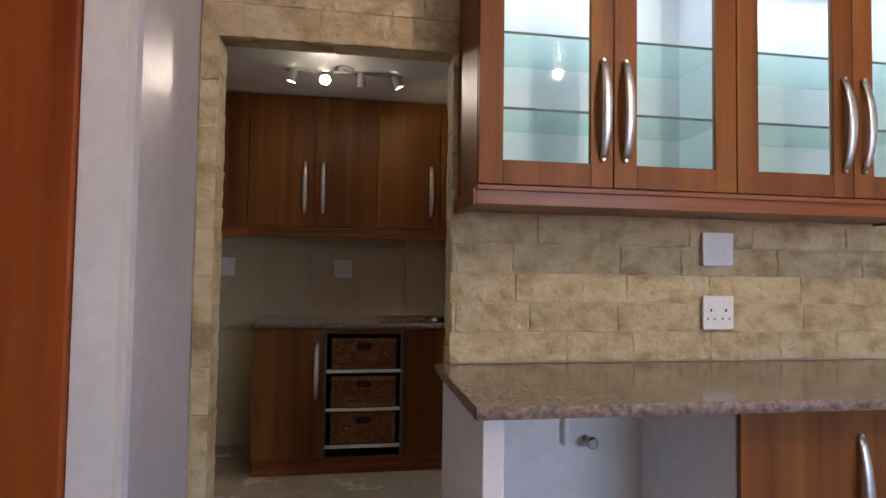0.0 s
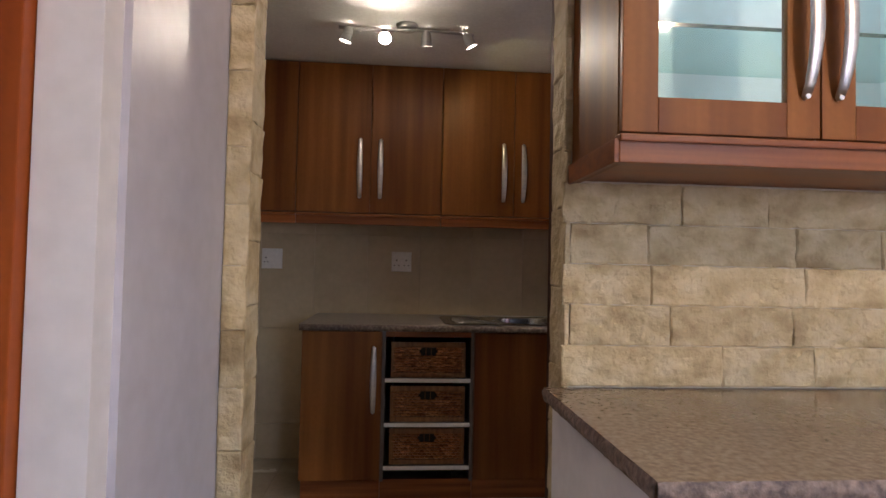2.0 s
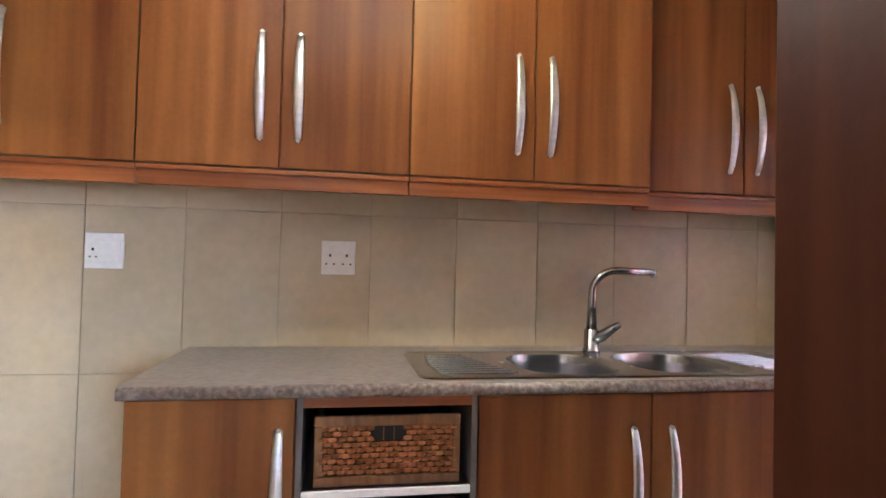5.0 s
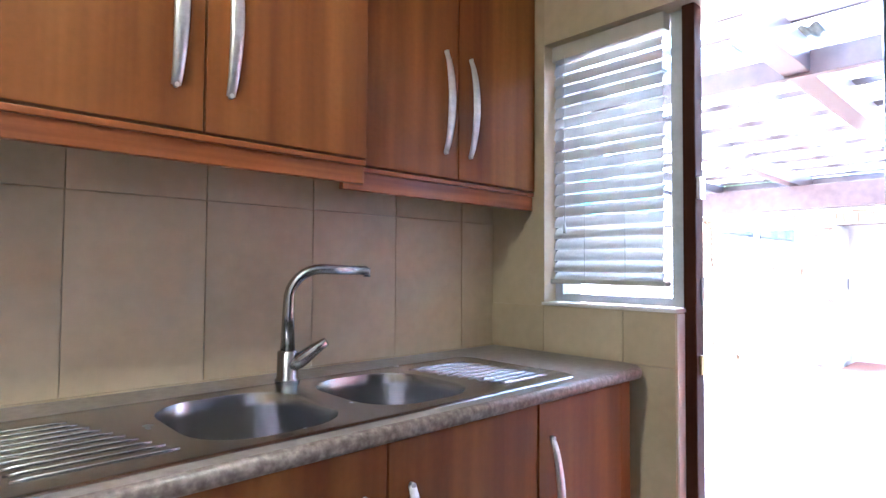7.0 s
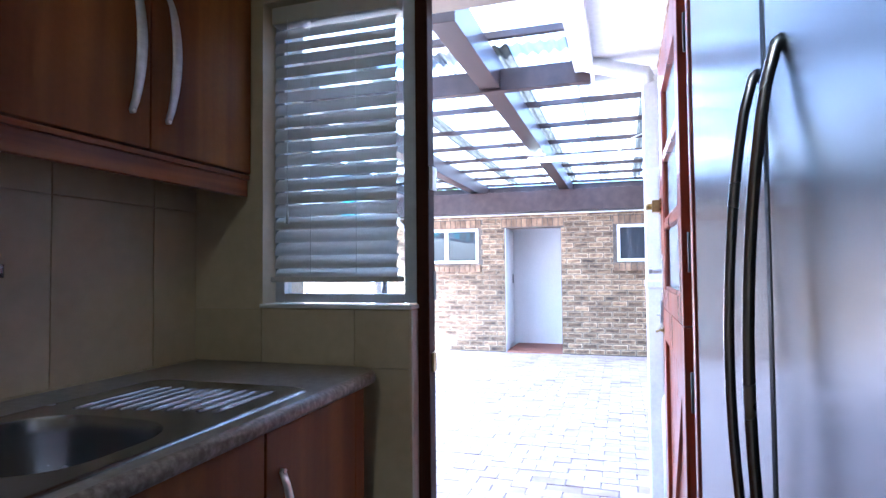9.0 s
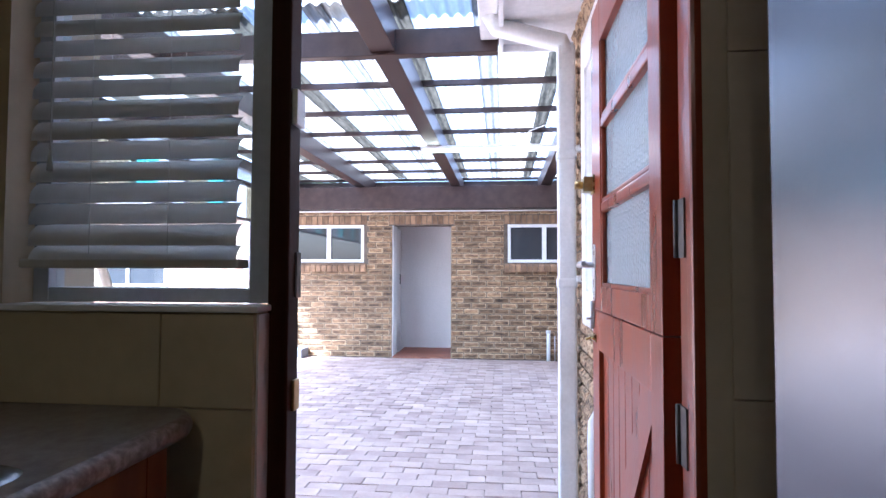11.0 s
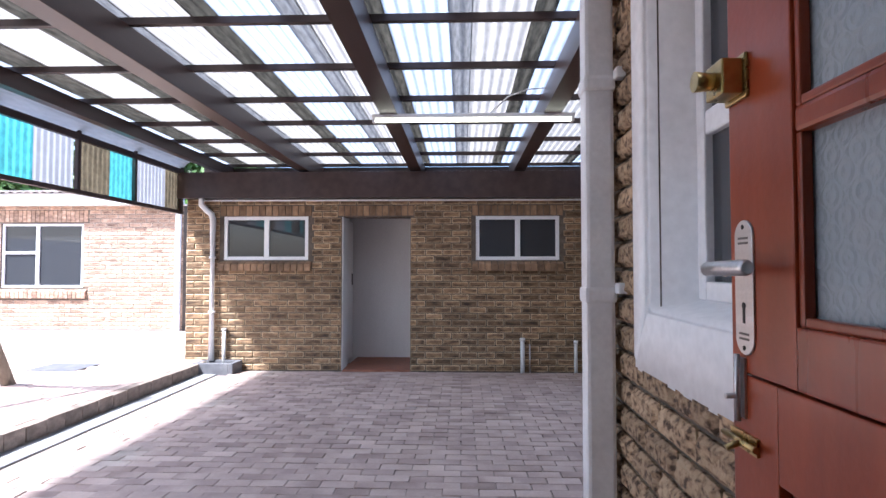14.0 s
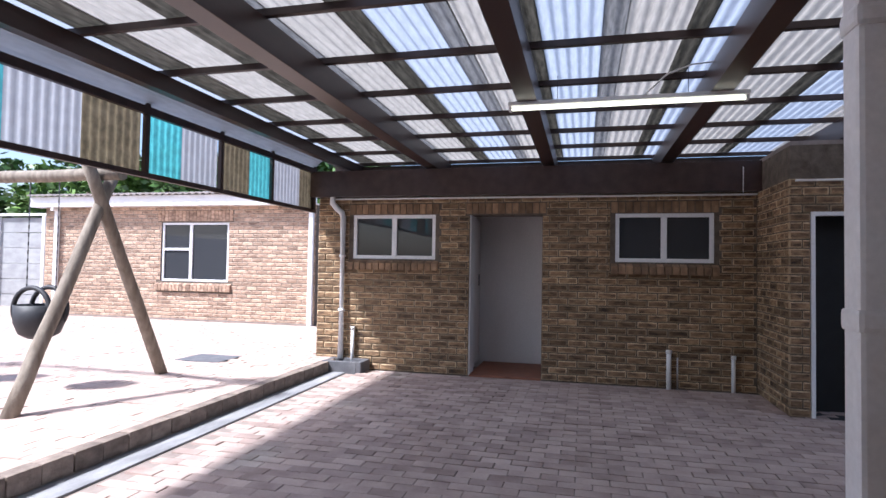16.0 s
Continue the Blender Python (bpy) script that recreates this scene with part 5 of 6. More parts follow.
part("window_frame", boxes((2.34, 2.385, YN - 0.15, YN - 0.105, 1.10, 2.045), (3.285, 3.33, YN - 0.15, YN - 0.105, 1.10, 2.045), (2.385, 3.285, YN - 0.15, YN - 0.105, 1.10, 1.145), (2.385, 3.285, YN - 0.15, YN - 0.105, 2.0, 2.045), (2.82, 2.88, YN - 0.148, YN - 0.107, 1.145, 2.0), (2.385, 3.285, YN - 0.147, YN - 0.108, 1.50, 1.56), bev=0.005), FRAMEWHITE, w5)
part("pane", boxes((2.385, 3.285, YN - 0.13, YN - 0.126, 1.145, 2.0)), DARKPANE, w5)
# shade behind this window is a black sheet, no room is built
part("dark_room", boxes((2.34, 3.33, YN - 0.2, YN - 0.195, 1.09, 2.05)), BLACK, w5, "black sheet in place of the unlit room behind")
# eaves over this wall, with gutter and swan neck
ev = thing("eaves", (2.9, 2.85, 2.45), "white boxed eaves with a gutter over the back door", "eaves", "", "structure")
part("soffit", boxes((2.0, 3.95, YN - 0.2, 3.02, 2.44, 2.46)), EXTWHITE, ev)
part("fascia_board", boxes((2.0, 3.97, 3.02, 3.045, 2.40, 2.62), (3.95, 3.975, YN - 0.2, 3.02, 2.40, 2.62), bev=0.003), EXTWHITE, ev)
part("gutter", boxes((2.0, 3.95, 3.048, 3.15, 2.47, 2.56), bev=0.01), PVC, ev)
dpn = thing("downpipe", (3.66, 2.704, ZG), "white rectangular downpipe with joints, clipped to a brick corner", "downpipe", "downpipes")
bm = bmesh.new()
box(bm, 3.62, 3.70, 2.66, 2.748, ZG, 1.105, bev=0.012)
box(bm, 3.62, 3.70, 2.66, 2.748, 1.07, 1.74, bev=0.012)
box(bm, 3.62, 3.70, 2.66, 2.748, 1.705, 2.30, bev=0.012)
pipe = part("pipe", bm, PVC, dpn)
for z in (1.072, 1.715):
    part("collar", boxes((3.615, 3.705, 2.655, 2.753, z - 0.0, z + 0.05), bev=0.012), PVC, dpn)
    part("clip", boxes((3.575, 3.622, YN - 0.005, YN + 0.024, z + 0.03, z + 0.062), bev=0.006), PVC, dpn)
bm = bmesh.new()
sweep(bm, [(3.66, 2.704, 2.26), (3.66, 2.72, 2.32), (3.66, 3.06, 2.42), (3.66, 3.09, 2.49)], 0.048, 12, up=(1, 0, 0))
part("swan_neck", bm, PVC, dpn)
bp = thing("bent_pipe", (2.85, 2.66, ZG), "pale grey bent pipe low on a brick wall", "pipe")
bm = bmesh.new()
sweep(bm, [(2.86, 2.70, ZG - 0.02), (2.86, 2.70, 0.55), (2.86, 2.697, 0.61), (2.86, 2.68, 0.645), (2.86, 2.64, 0.66)], 0.024, 12)
part("pipe", bm, PVC, bp)
# unseen slab added to keep direct sun off the window surround
solid("roof_house", boxes((-2.8, 1.975, -2.9, 6.3, 2.74, 2.84), (1.975, 3.9, -2.9, 2.4, 2.74, 2.84), weld=True), ROOFTILE, "unseen grey slab over the house, added to block the sun", "roof")
# plaster band under the scullery window outside, and the brick skin there
solid("plaster_sill", boxes((1.9, 2.06, 3.518, 4.15, ZG, 1.005), bev=0.02), EXTWHITE, "white plastered band below a window outside", "sill")
solid("wall_outer", boxes((2.0, 2.04, 4.15, 6.2, -0.2, 2.5), (2.0, 2.04, 3.5, 4.15, 2.1, 2.5)), BRICK, "brown brick outer wall of the scullery", "wall")

# ---- covered yard roof ----
cov = thing("yard_canopy", (6.0, 4.0, 2.4), "brown timber canopy with mixed translucent corrugated sheets", "canopy")
BZ = 2.43
PZ = BZ + 0.19
for by in (0.95, 2.39, 3.72, 5.17):
    x0 = 2.85 if by > 3 else 3.98
    part("beam", boxes((x0, 9.93, by - 0.072, by + 0.072, BZ, BZ + 0.19), bev=0.003), BEAM, cov)
part("ring_beam", boxes((9.02, 9.10, -0.5, 6.86, 2.07, 2.40), bev=0.004), BEAM, cov)
part("wall_plate", boxes((9.935, 9.985, -0.5, 6.84, 2.385, PZ - 0.004), bev=0.003), PURLIN, cov)
part("cross_beam", boxes((3.96, 4.03, 3.05, 6.75, 2.41, 2.56), bev=0.003), BEAM, cov)
part("edge_beam", boxes((2.5, 9.93, 6.40, 6.485, 2.49, PZ - 0.002), bev=0.003), BEAM, cov)
px = 9.92
while px > 2.7:
    part("purlin", boxes((px - 0.02, px + 0.02, -0.6 if px > 4 else 3.1, 6.85, PZ, PZ + 0.045), bev=0.002), PURLIN, cov)
    px -= 0.79


def corrugated(name, x0, x1, y0, y1, z, material, parent, along="x", pitch=0.076, amp=0.012):
    """A sheet whose waves run along x (flat) or along z (hanging, x across)."""
    verts, faces = [], []
    n = max(2, round(abs((y1 - y0) if along == "x" else (x1 - x0)) / pitch * 6))
    o = world_loc(parent)
    for k in range(n + 1):
        s = k / n
        if along == "x":
            y = y0 + (y1 - y0) * s
            w = amp * math.sin(2 * math.pi * y / pitch)
            verts += [Vector((x0, y, z + w)) - o, Vector((x1, y, z + w)) - o]
        else:
            x = x0 + (x1 - x0) * s
            w = amp * math.sin(2 * math.pi * x / pitch)
            verts += [Vector((x, y0 + w, z)) - o, Vector((x, y0 + w, y1)) - o]
        if k:
            b = 2 * k
            faces.append((b - 2, b - 1, b + 1, b))
    ob = new(name, raw_mesh(name, verts, faces, material, True))
    ob.parent = parent
    return ob


SZ = PZ + 0.058
# from the far edge of the terrace side inwards, sheet by sheet
bands = [(6.62, 6.88, CREAMSHEET), (6.44, 6.62, CLEARSHEET), (6.20, 6.44, OLIVESHEET), (5.78, 6.20, CREAMSHEET), (5.62, 5.78, OLIVESHEET), (5.36, 5.62, CLEARSHEET), (5.12, 5.36, GREYSHEET), (4.74, 5.12, CREAMSHEET), (4.58, 4.74, OLIVESHEET), (4.20, 4.58, CLEARSHEET), (4.06, 4.20, GREYSHEET), (3.84, 4.06, CREAMSHEET), (3.58, 3.84, OLIVESHEET), (3.20, 3.58, CLEARSHEET), (3.06, 3.20, GREYSHEET), (2.70, 3.06, CREAMSHEET), (2.58, 2.70, OLIVESHEET), (2.40, 2.58, CLEARSHEET), (2.22, 2.40, GREYSHEET), (1.72, 2.22, CREAMSHEET), (1.58, 1.72, OLIVESHEET), (1.1, 1.58, CLEARSHEET), (0.5, 1.1, CREAMSHEET), (-0.1, 0.5, CLEARSHEET), (-0.7, -0.1, CREAMSHEET)]
for y0, y1, material in bands:
    corrugated("roof_sheet", 3.85, 10.02, y0 - 0.004, y1 + 0.004, SZ, material, cov)
    if y0 > 3.0:
        # near sheets lengthened back to x 1.98 to shut out stray sun
        corrugated("roof_sheet", 1.98, 4.05, y0 - 0.004, y1 + 0.004, SZ + 0.05, CLEARSHEET if material is CLEARSHEET else CREAMSHEET, cov)
# sloping strip between the edge beam and the side panels
verts, faces = [], []
o = world_loc(cov)
for k in range(25):
    q = k / 24
    yy, zz = 6.50 + 0.265 * q, SZ - 0.02 - 0.215 * q + 0.006 * math.sin(2 * math.pi * q * 3.5)
    verts += [Vector((2.3, yy, zz)) - o, Vector((9.1, yy, zz)) - o]
    if k:
        faces.append((2 * k - 2, 2 * k - 1, 2 * k + 1, 2 * k))
strip = new("edge_sheet", raw_mesh("edge_sheet", verts, faces, SIDEGREY, True))
strip.parent = cov
# hanging side panels
VY = 6.75
for x0, x1, material in ((2.6, 3.1, SIDEGREY), (3.1, 3.6, SIDEOLIVE), (3.6, 4.0, CYANSHEET), (4.0, 4.5, SIDEOLIVE), (4.5, 4.98, CYANSHEET), (4.98, 5.55, SIDEGREY), (5.55, 6.11, SIDEOLIVE), (6.16, 6.58, CYANSHEET), (6.58, 7.10, SIDEGREY), (7.13, 7.64, SIDEOLIVE), (7.64, 8.03, CYANSHEET), (8.07, 8.72, SIDEGREY), (8.72, 9.10, SIDEOLIVE)):
    corrugated("side_sheet", x0, x1, VY + 0.02, 2.40, 1.90, material, cov, "z")
part("side_rail", boxes((2.6, 9.12, VY - 0.03, VY + 0.01, 1.872, 1.915), bev=0.002), PURLIN, cov)
part("side_rail", boxes((2.6, 9.12, VY - 0.03, VY + 0.01, 2.385, 2.45), bev=0.002), PURLIN, cov)
for x in (2.62, 4.0, 6.135, 7.115, 8.05, 9.10):
    part("side_post", boxes((x - 0.022, x + 0.022, VY - 0.025, VY + 0.012, 1.915, 2.62), bev=0.002), PURLIN, cov)
part("end_post", boxes((9.03, 9.11, 6.78, 6.86, 1.9, 2.6), bev=0.003), BEAM, cov)
ft = thing("fluorescent_light", (6.52, 3.03, 2.41), "white fluorescent batten with a lit tube, hung below canopy beams", "light")
part("batten", boxes((6.48, 6.56, 2.21, 3.86, 2.405, 2.435), bev=0.004), PVC, ft)
for ex in (2.215, 3.835):
    part("end_cap", boxes((6.495, 6.545, ex, ex + 0.022, 2.37, 2.405), bev=0.002), PVC, ft)
bm = bmesh.new()
sweep(bm, [(6.52, 2.238, 2.387), (6.52, 3.834, 2.387)], 0.014, 12)
part("tube", bm, TUBE, ft, "lit tube")
for wy in (2.6, 3.5):
    part("hanger", boxes((6.518, 6.522, wy - 0.002, wy + 0.002, 2.435, PZ)), BLACK, ft)
bm = bmesh.new()
sweep(bm, [(6.52, 2.9, 2.435), (6.45, 2.75, 2.56), (6.4, 2.6, 2.6), (6.42, 2.42, 2.62)], 0.006, 6)
part("cable", bm, PVC, ft)

# ---- terrace things ----
sw = thing("garden_swing", (6.6, 8.5, 0), "weathered pole swing frame on a brick terrace", "swing")
for a, b in (((7.56, 7.71, -0.02), (6.35, 7.55, 2.10)), ((5.70, 7.51, -0.02), (6.75, 7.62, 2.06)), ((7.56, 10.9, -0.02), (6.35, 10.75, 2.10)), ((5.70, 10.7, -0.02), (6.75, 10.8, 2.06))):
    bm = bmesh.new()
    p0, p1 = Vector(a), Vector(b)
    sweep(bm, [p0 + (p1 - p0) * k / 8 + Vector((noise.noise(Vector((k, a[0], a[1]))) * 0.012, 0, 0)) for k in range(9)], [0.062 - 0.001 * k for k in range(9)], 12)
    part("leg", bm, LOG, sw)
bm = bmesh.new()
sweep(bm, [(6.55, 7.35 + 0.4 * k, 1.985 + 0.004 * math.sin(k * 2.2)) for k in range(10)], 0.058, 12)
part("top_pole", bm, LOG, sw)
for sy in (8.22, 9.3):
    th = thing("bucket_swing", (6.55, sy, 0.7), "black rubber bucket swing seat on chains", "swing seat", "swing seats")
    for dy in (-0.17, 0.17):
        bm = bmesh.new()
        for k in range(26):
            z = 0.93 + k * 0.04
            w = 0.008 if k % 2 else 0.003
            sweep(bm, [(6.55, sy + dy, z), (6.55, sy + dy, z + 0.038)], 1.0, 6, flat=(w, 0.011 - w))
        part("chain", bm, CHAIN, th)
    bm = bmesh.new()
    rings = []
    for s, z in ((1.0, 0.86), (1.04, 0.78), (1.0, 0.62), (0.8, 0.52), (0.45, 0.48)):
        rings.append([bm.verts.new((6.55 + 0.19 * s * math.cos(2 * math.pi * k / 20), sy + 0.2 * s * math.sin(2 * math.pi * k / 20), z)) for k in range(20)])
    for a, b in zip(rings[1:], rings[2:]):
        for k in range(20):
            bm.faces.new((a[k], a[(k + 1) % 20], b[(k + 1) % 20], b[k])).smooth = True
    bm.faces.new(rings[-1])
    bmesh.ops.delete(bm, geom=rings[0], context="VERTS")
    bmesh.ops.solidify(bm, geom=bm.faces[:], thickness=0.012)
    part("bucket", bm, RUBBER, th)
    for tl in (-0.09, 0.09):
        bm = bmesh.new()
        sweep(bm, [(6.55 + tl, sy + 0.21 * math.cos(2 * math.pi * k / 24), 0.74 + 0.2 * math.sin(2 * math.pi * k / 24)) for k in range(25)], 0.022, 8, up=(1, 0, 0), caps=False)
        part("hoop", bm, RUBBER, th)
hatch = thing("manhole_cover", (8.55, 7.85, 0), "flat grey manhole cover set in brick paving", "manhole cover")
part("lid", boxes((8.30, 8.80, 7.55, 8.15, -0.012, 0.006), bev=0.003), GULLY, hatch)
fence = thing("precast_fence", (14.0, 17.5, 0), "grey precast concrete panel fence with white posts", "fence", "", "structure")
for k in range(4):
    y0 = 15.2 + k * 1.5
    for j in range(6):
        part("panel", boxes((14.0, 14.05, y0, y0 + 1.47, -0.1 + j * 0.4, 0.285 + j * 0.4), bev=0.01), PRECAST, fence)
    part("post", boxes((13.93, 14.0, y0 - 0.05, y0 + 0.05, -0.1, 2.36), bev=0.008), FRAMEWHITE, fence)
part("rail", boxes((13.92, 14.06, 15.2, 21.2, 2.33, 2.39), bev=0.005), FRAMEWHITE, fence)
solid("wall_boundary", boxes((-2.0, 15.2, 20.0, 20.2, -0.2, 2.3), (15.0, 15.2, 14.0, 20.0, -0.2, 2.3)), PRECAST, "plain grey boundary wall round the terrace", "wall")


def tree(x, y, height, spread, count, material, label, seed):
    rg = random.Random(seed)
    th = thing("tree", (x, y, -0.2), label, "tree", "trees behind the house")
    bm = bmesh.new()
    sweep(bm, [(x, y, -0.2), (x + 0.05, y, height * 0.3), (x - 0.04, y + 0.05, height * 0.55), (x, y, height * 0.75)], [0.16, 0.12, 0.09, 0.05], 10)
    for k in range(6):
        a = rg.uniform(0, 6.28)
        z = height * rg.uniform(0.35, 0.6)
        sweep(bm, [(x, y, z), (x + math.cos(a) * spread * 0.4, y + math.sin(a) * spread * 0.4, z + height * 0.15), (x + math.cos(a) * spread * 0.8, y + math.sin(a) * spread * 0.8, z + height * 0.22)], [0.05, 0.035, 0.015], 6)
    part("trunk", bm, BARK, th)
    verts, faces = [], []
    clumps = []
    for k in range(34):
        a, r = rg.uniform(0, 6.28), spread * math.sqrt(rg.random())
        clumps.append((x + r * math.cos(a), y + r * math.sin(a), height * rg.uniform(0.38, 1.0) - 0.25 * r, rg.uniform(0.25, 0.6)))
    for k in range(count):
        cx, cy, cz, cr = clumps[k % len(clumps)]
        v = Vector((rg.gauss(0, 1), rg.gauss(0, 1), rg.gauss(0, 0.8)))
        p = Vector((cx, cy, cz)) + v * cr * 0.55
        d = Vector((rg.gauss(0, 1), rg.gauss(0, 1), rg.gauss(0, 0.5))).normalized()
        s = d.cross(Vector((rg.gauss(0, 1), rg.gauss(0, 1), rg.gauss(0, 1)))).normalized()
        ln, wd = rg.uniform(0.1, 0.19), rg.uniform(0.05, 0.09)
        b = len(verts)
        verts += [p - d * ln, p + s * wd, p + d * ln, p - s * wd]
        faces.append((b, b + 1, b + 2, b + 3))
    ob = new("crown", raw_mesh("crown", [v - th.location for v in verts], faces, material))
    ob.parent = th
    tagged(ob, kind="stuff")


tree(16.5, 18.0, 4.4, 2.0, 5200, LEAFLIGHT, "light green leafy tree behind a fence", 1)
tree(18.0, 14.5, 4.8, 2.4, 5200, LEAF, "dark green leafy tree behind a low house", 2)
tree(19.0, 11.0, 4.9, 2.4, 5200, LEAF, "dark green leafy tree behind a low house", 3)
tree(17.2, 21.0, 4.4, 2.2, 4200, LEAF, "dark green leafy tree behind a fence", 4)
tree(22.5, 13.5, 6.2, 3.0, 6000, LEAF, "dark green leafy tree behind a low house", 6)
tree(22.5, 21.5, 6.2, 3.0, 6000, LEAF, "dark green leafy tree behind a fence", 7)
tree(20.0, 17.5, 5.4, 2.6, 4200, LEAF, "dark green leafy tree behind a low house", 5)

# ---- pieces of walls, floors and pavements ----


def tile_run(parent, a0, a1, z0, z1, xs, zs, put, material):
    for i in range(len(xs) - 1):
        for j in range(len(zs) - 1):
            u0, u1, w0, w1 = max(xs[i], a0), min(xs[i + 1], a1), max(zs[j], z0), min(zs[j + 1], z1)
            if u1 - u0 > 0.02 and w1 - w0 > 0.02:
                part("tile", boxes(put(u0 + 0.0015, u1 - 0.0015, w0 + 0.0015, w1 - 0.0015), bev=0.0012), material, parent)


tile_run(back_wall, -1.7, XW, 0.0, 1.56, [-1.74 + 0.3305 * k for k in range(12)], [0.215, 0.805, 1.393, 1.98], lambda a, b, c, d: (a, b, YB, YB + 0.009, c, d), TILE)
tile_run(back_wall, -1.7, -0.72, 0.0, 0.9, [-1.74 + 0.3305 * k for k in range(5)], [0.0, 0.215], lambda a, b, c, d: (a, b, YB, YB + 0.009, c, d), TILE)
tile_run(win_wall, 3.478, YB, 0.0, 1.074, [3.478, 3.66, 3.99, 4.25], [0.0, 0.3, 0.9, 1.5], lambda a, b, c, d: (XW - 0.006, XW + 0.002, a, b, c, d), TILE)
tile_run(win_wall, 2.2, 2.645, 0.0, 2.3, [2.04, 2.37, 2.645], [0.0, 0.35, 0.94, 1.53, 2.12, 2.4], lambda a, b, c, d: (XW - 0.006, XW + 0.002, a, b, c, d), TILE)
tile_run(floor, -1.7, XW, 2.2, YB, [-1.9 + 0.335 * k for k in range(13)], [2.0 + 0.335 * k for k in range(8)], lambda a, b, c, d: (a, b, c, d, -0.008, 0.0), FLOORTILE)

# split sandstone
stone_count = itertools.count(3)


def stone(x0, x1, z0, z1, y, direction="-y", deep=0.011):
    w, h = x1 - x0 - 0.002, z1 - z0 - 0.002
    me = rough_block("stone", w, h, deep, max(3, min(16, round(w / 0.02))), max(3, min(7, round(h / 0.016))), 0.006, next(stone_count), STONE, 0.08, 0.004)
    if direction == "-y":
        m = pose(x0 + 0.002, y, z0 + 0.002)
    elif direction == "+x":
        m = pose(y, x0 + 0.002, z0 + 0.002, 0, 0, 90)
    else:
        m = pose(y, x1 - 0.002, z0 + 0.002, 0, 0, -90)
    piece("stone", me, stone_wall, m)


for r in range(5):
    z = 0.902 + r * 0.1055
    x = 0.236 if r % 2 else 0.215
    x -= 0.02
    while x < 3.2:
        w = random.uniform(0.2, 0.46)
        stone(x, min(x + w, 3.4), z, z + 0.1055, YS + 0.008)
        x += w
for side in (-1, 1):
    z = 0.0
    while z < 2.0:
        h = random.uniform(0.12, 0.2)
        z1 = min(z + h, 2.0)
        if side < 0:
            stone(-0.659, -0.599, z, z1, YS + 0.008)
        elif z > 1.42:
            stone(0.196, 0.217, z, z1, YS + 0.008)
        z = z1
    z = 0.0
    while z < 2.0:
        h = random.uniform(0.13, 0.22)
        z1 = min(z + h, 2.0)
        if side < 0:
            stone(YS, 2.205, z, z1, -0.614, "+x")
        else:
            stone(YS, 2.205, z, z1, 0.215, "-x")
        z = z1
for z0, z1, xa in ((2.0, 2.115, -0.659), (2.115, 2.23, -0.659), (2.23, 2.34, -0.659), (2.34, 2.45, -0.659)):
    x = xa
    while x < 0.217:
        w = random.uniform(0.25, 0.5)
        stone(x, min(x + w, 0.217), z0, z1, YS + 0.008)
        x += w
x = -0.612
while x < 0.213:
    w = random.uniform(0.25, 0.4)
    x1 = min(x + w, 0.213)
    ob = piece("stone", rough_block("stone", x1 - x - 0.004, 0.135, 0.018, 6, 4, 0.008, x * 10, STONE), stone_wall, pose(x + 0.002, YS + 0.137, 2.03, 90, 0, 0))
    x = x1

# brickwork
bricks(back, brick_kinds, (XB + 0.012, 6.70), "-x", 5.244, ZG, 2.1, [(2.03, 2.914, ZG, 1.845), (0.488, 1.592, 1.165, 1.985), (3.752, 4.812, 1.165, 1.985), (1.98, 2.96, 1.85, 1.985), (0.44, 1.64, 1.165, 1.985), (3.70, 4.86, 1.165, 1.985)], 300, (2.0, 0.6))
bricks(back, brick_kinds, (XB + 0.012, 1.444), "+y", 1.0, ZG, 2.1, [], 0, (0, 0))
bricks(back, brick_kinds, (8.172, 1.456), "-x", 4.4, ZG, 2.1, [(0.18, 1.056, ZG, 1.757)], 0, (0, 0))
bricks(nw, brick_rock, (3.88, YN - 0.015), "+y", 1.87, ZG, 2.46, [(0.43, 1.67, 0.91, 2.24)], 300, (0.3, 0.8))
bricks(fw, brick_pale, (XH + 0.01, 15.0), "-x", 6.6, 0.0, 2.36, [(3.05, 4.66, 0.60, 2.28), (2.95, 4.75, 0.60, 0.80), (2.95, 4.75, 2.04, 2.28)], 300, (4.5, 1.0))


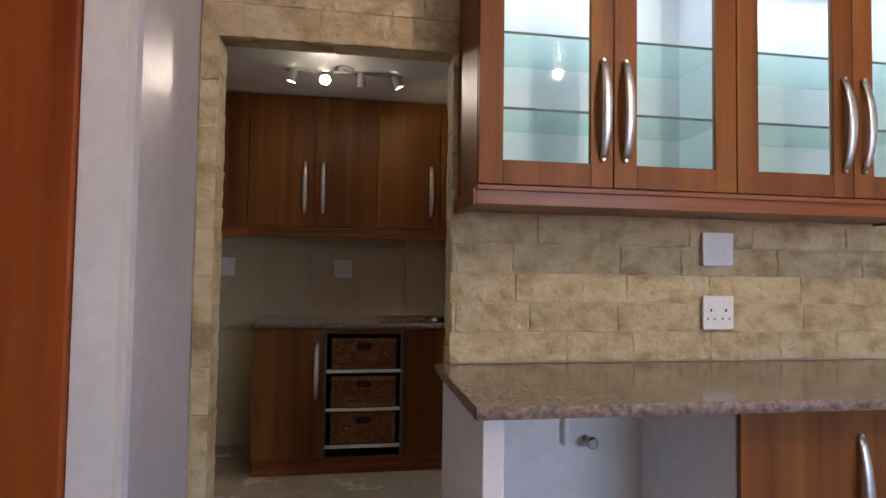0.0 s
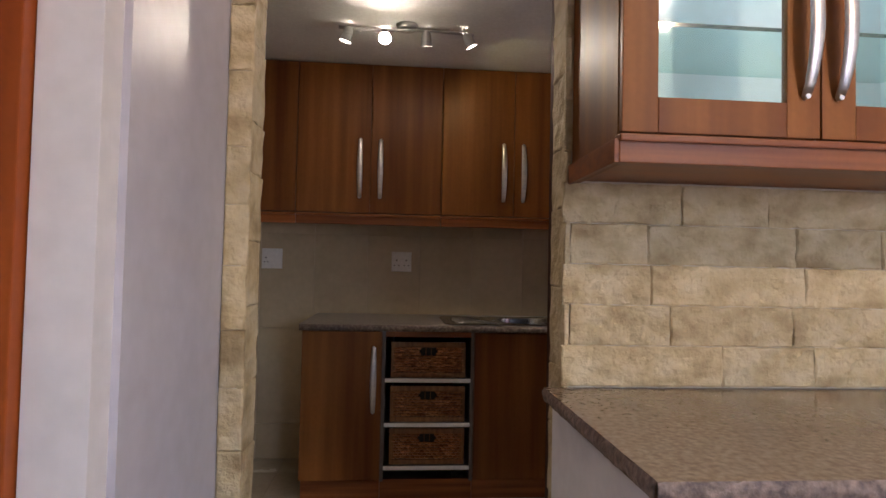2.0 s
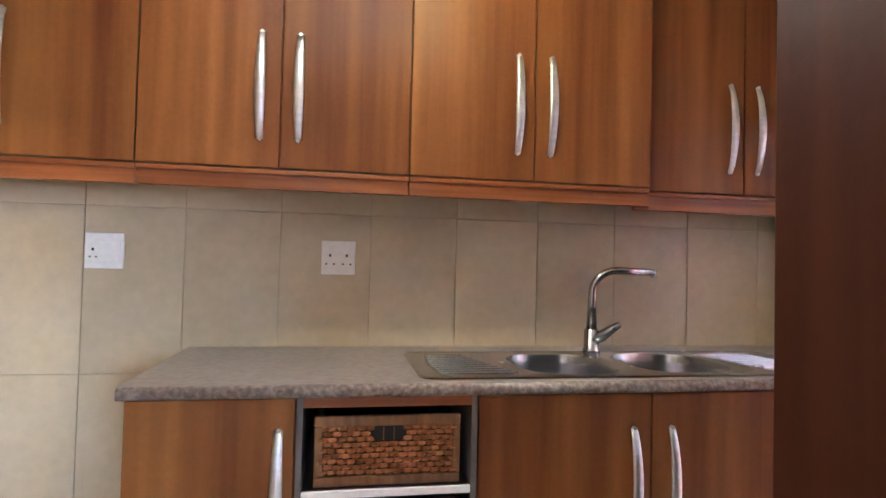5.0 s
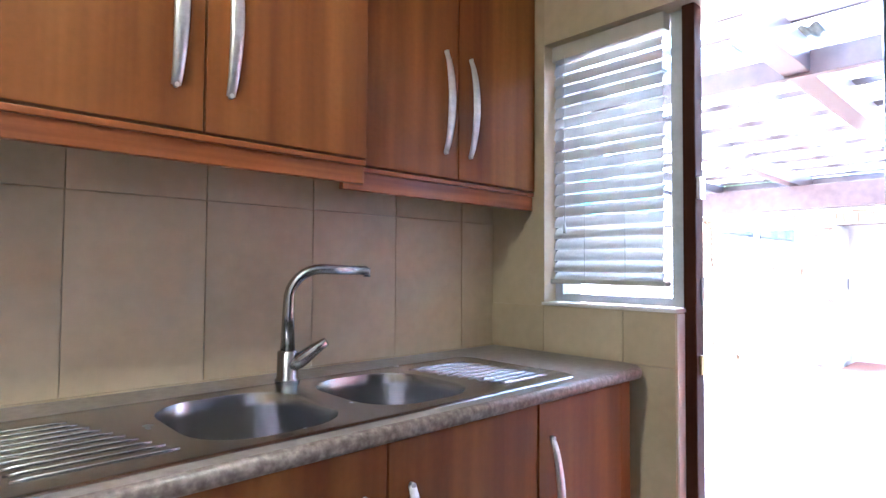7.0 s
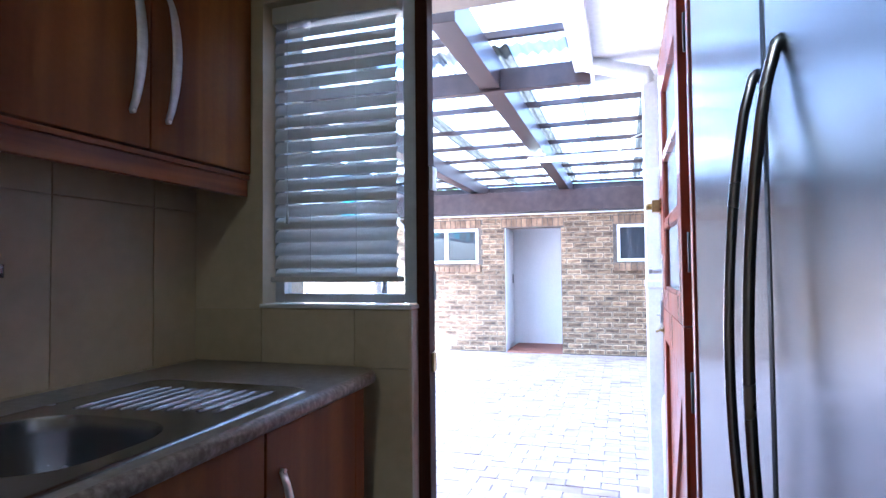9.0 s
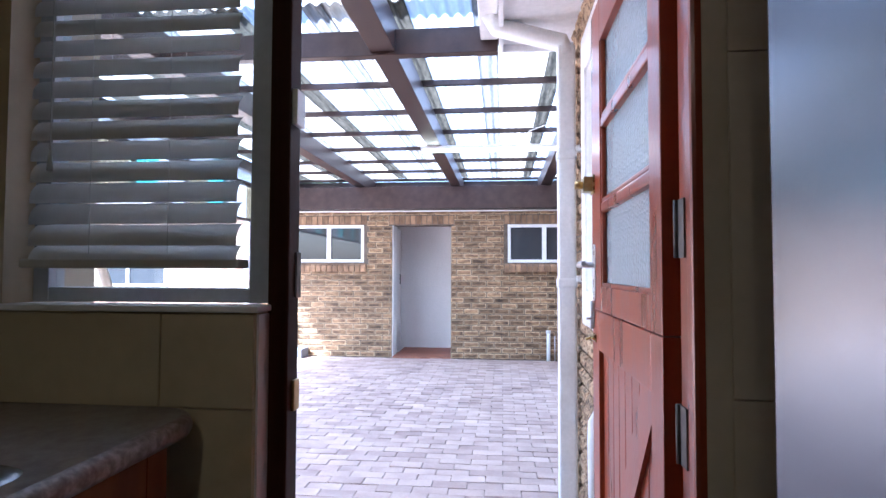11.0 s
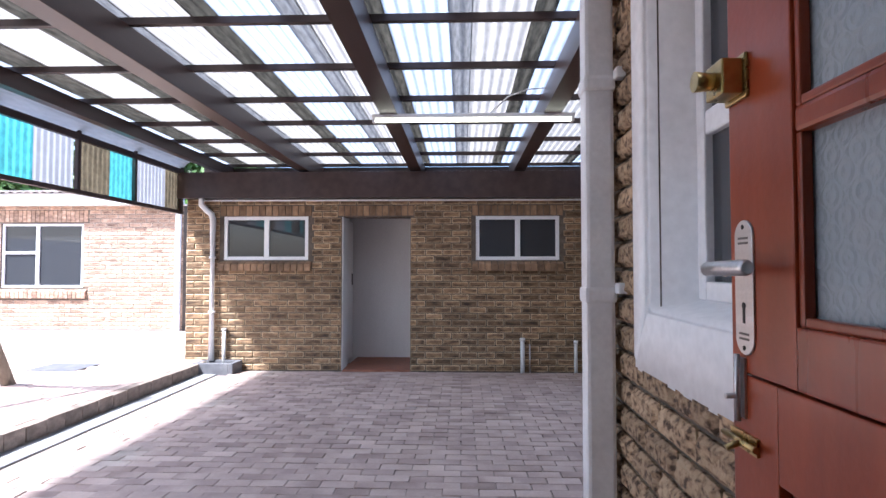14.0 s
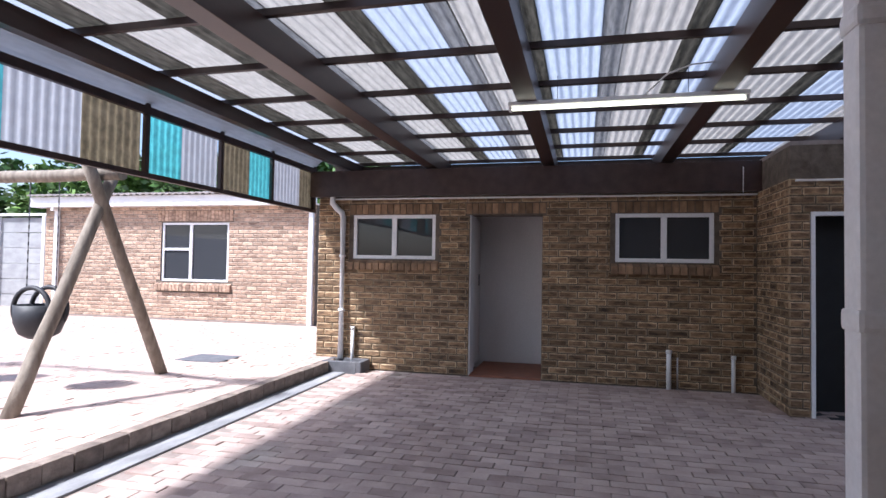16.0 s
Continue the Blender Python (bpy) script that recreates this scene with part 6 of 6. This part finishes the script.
def pavers(parent, x0, x1, y0, y1, z, lx, ly, material, limit, near, skip=()):
    """Brick paving in running bond, long side ly along y; the nearest pieces are objects, the rest one mesh."""
    base = boxes((0.0, lx - 0.004, 0.0, ly - 0.004, -0.03, 0.0), bev=0.003)
    me = mesh_of("paver", base, material)
    vs, fs = [v.co.copy() for v in me.vertices], [tuple(p.vertices) for p in me.polygons]
    flat = [Vector(v) for v in ((0, 0, -0.02), (lx - 0.004, 0, -0.02), (lx - 0.004, ly - 0.004, -0.02), (0, ly - 0.004, -0.02), (0.003, 0.003, 0), (lx - 0.007, 0.003, 0), (lx - 0.007, ly - 0.007, 0), (0.003, ly - 0.007, 0))]
    ff = [(4, 5, 6, 7), (0, 1, 5, 4), (1, 2, 6, 5), (2, 3, 7, 6), (3, 0, 4, 7)]
    spots, halves = [], []
    for i in range(int((x1 - x0) / lx)):
        for j in range(int((y1 - y0) / ly)):
            x, y = x0 + i * lx, y0 + (j + (0.5 if i % 2 else 0)) * ly
            if i % 2 and j == 0:
                halves.append((x, y0))
            if y + ly > y1 + 0.01 and y + ly / 2 < y1 + 0.01:
                halves.append((x, y))
            if y + ly > y1 + 0.01 or any(a < x + lx / 2 < b and c < y + ly / 2 < d for a, b, c, d in skip):
                continue
            spots.append((x, y))
    spots.sort(key=lambda s: (s[0] - near[0]) ** 2 + (s[1] - near[1]) ** 2)
    verts, faces = [], []
    for k, (x, y) in enumerate(spots):
        dz = random.uniform(-0.004, 0.003)
        m = pose(x + random.uniform(-0.001, 0.001), y, z + dz, random.uniform(-0.6, 0.6), random.uniform(-0.8, 0.8), random.uniform(-0.7, 0.7))
        if k < limit:
            piece("paver", me, parent, m)
        else:
            b = len(verts)
            verts += [m @ v for v in flat]
            faces += [tuple(b + i for i in f) for f in ff]
    for x, y in halves:
        if any(a < x + lx / 2 < b and c < y + ly / 4 < d for a, b, c, d in skip):
            continue
        b = len(verts)
        verts += [Vector((x + v.x, y + v.y * 0.49, z + v.z)) for v in flat]
        faces += [tuple(b + i for i in f) for f in ff]
    ob = new("paving", raw_mesh("paving", verts, faces, material))
    ob.parent, ob.matrix_parent_inverse = parent, Matrix.Translation(-world_loc(parent))
    tagged(ob, kind="stuff")


pavers(pave, 2.06, 9.15, -1.0, 6.17, ZG, 0.105, 0.212, PAVER, 300, (4.6, 4.2), [(8.9, 9.2, 5.9, 6.3), (2.0, 3.9, -2, 2.62)])
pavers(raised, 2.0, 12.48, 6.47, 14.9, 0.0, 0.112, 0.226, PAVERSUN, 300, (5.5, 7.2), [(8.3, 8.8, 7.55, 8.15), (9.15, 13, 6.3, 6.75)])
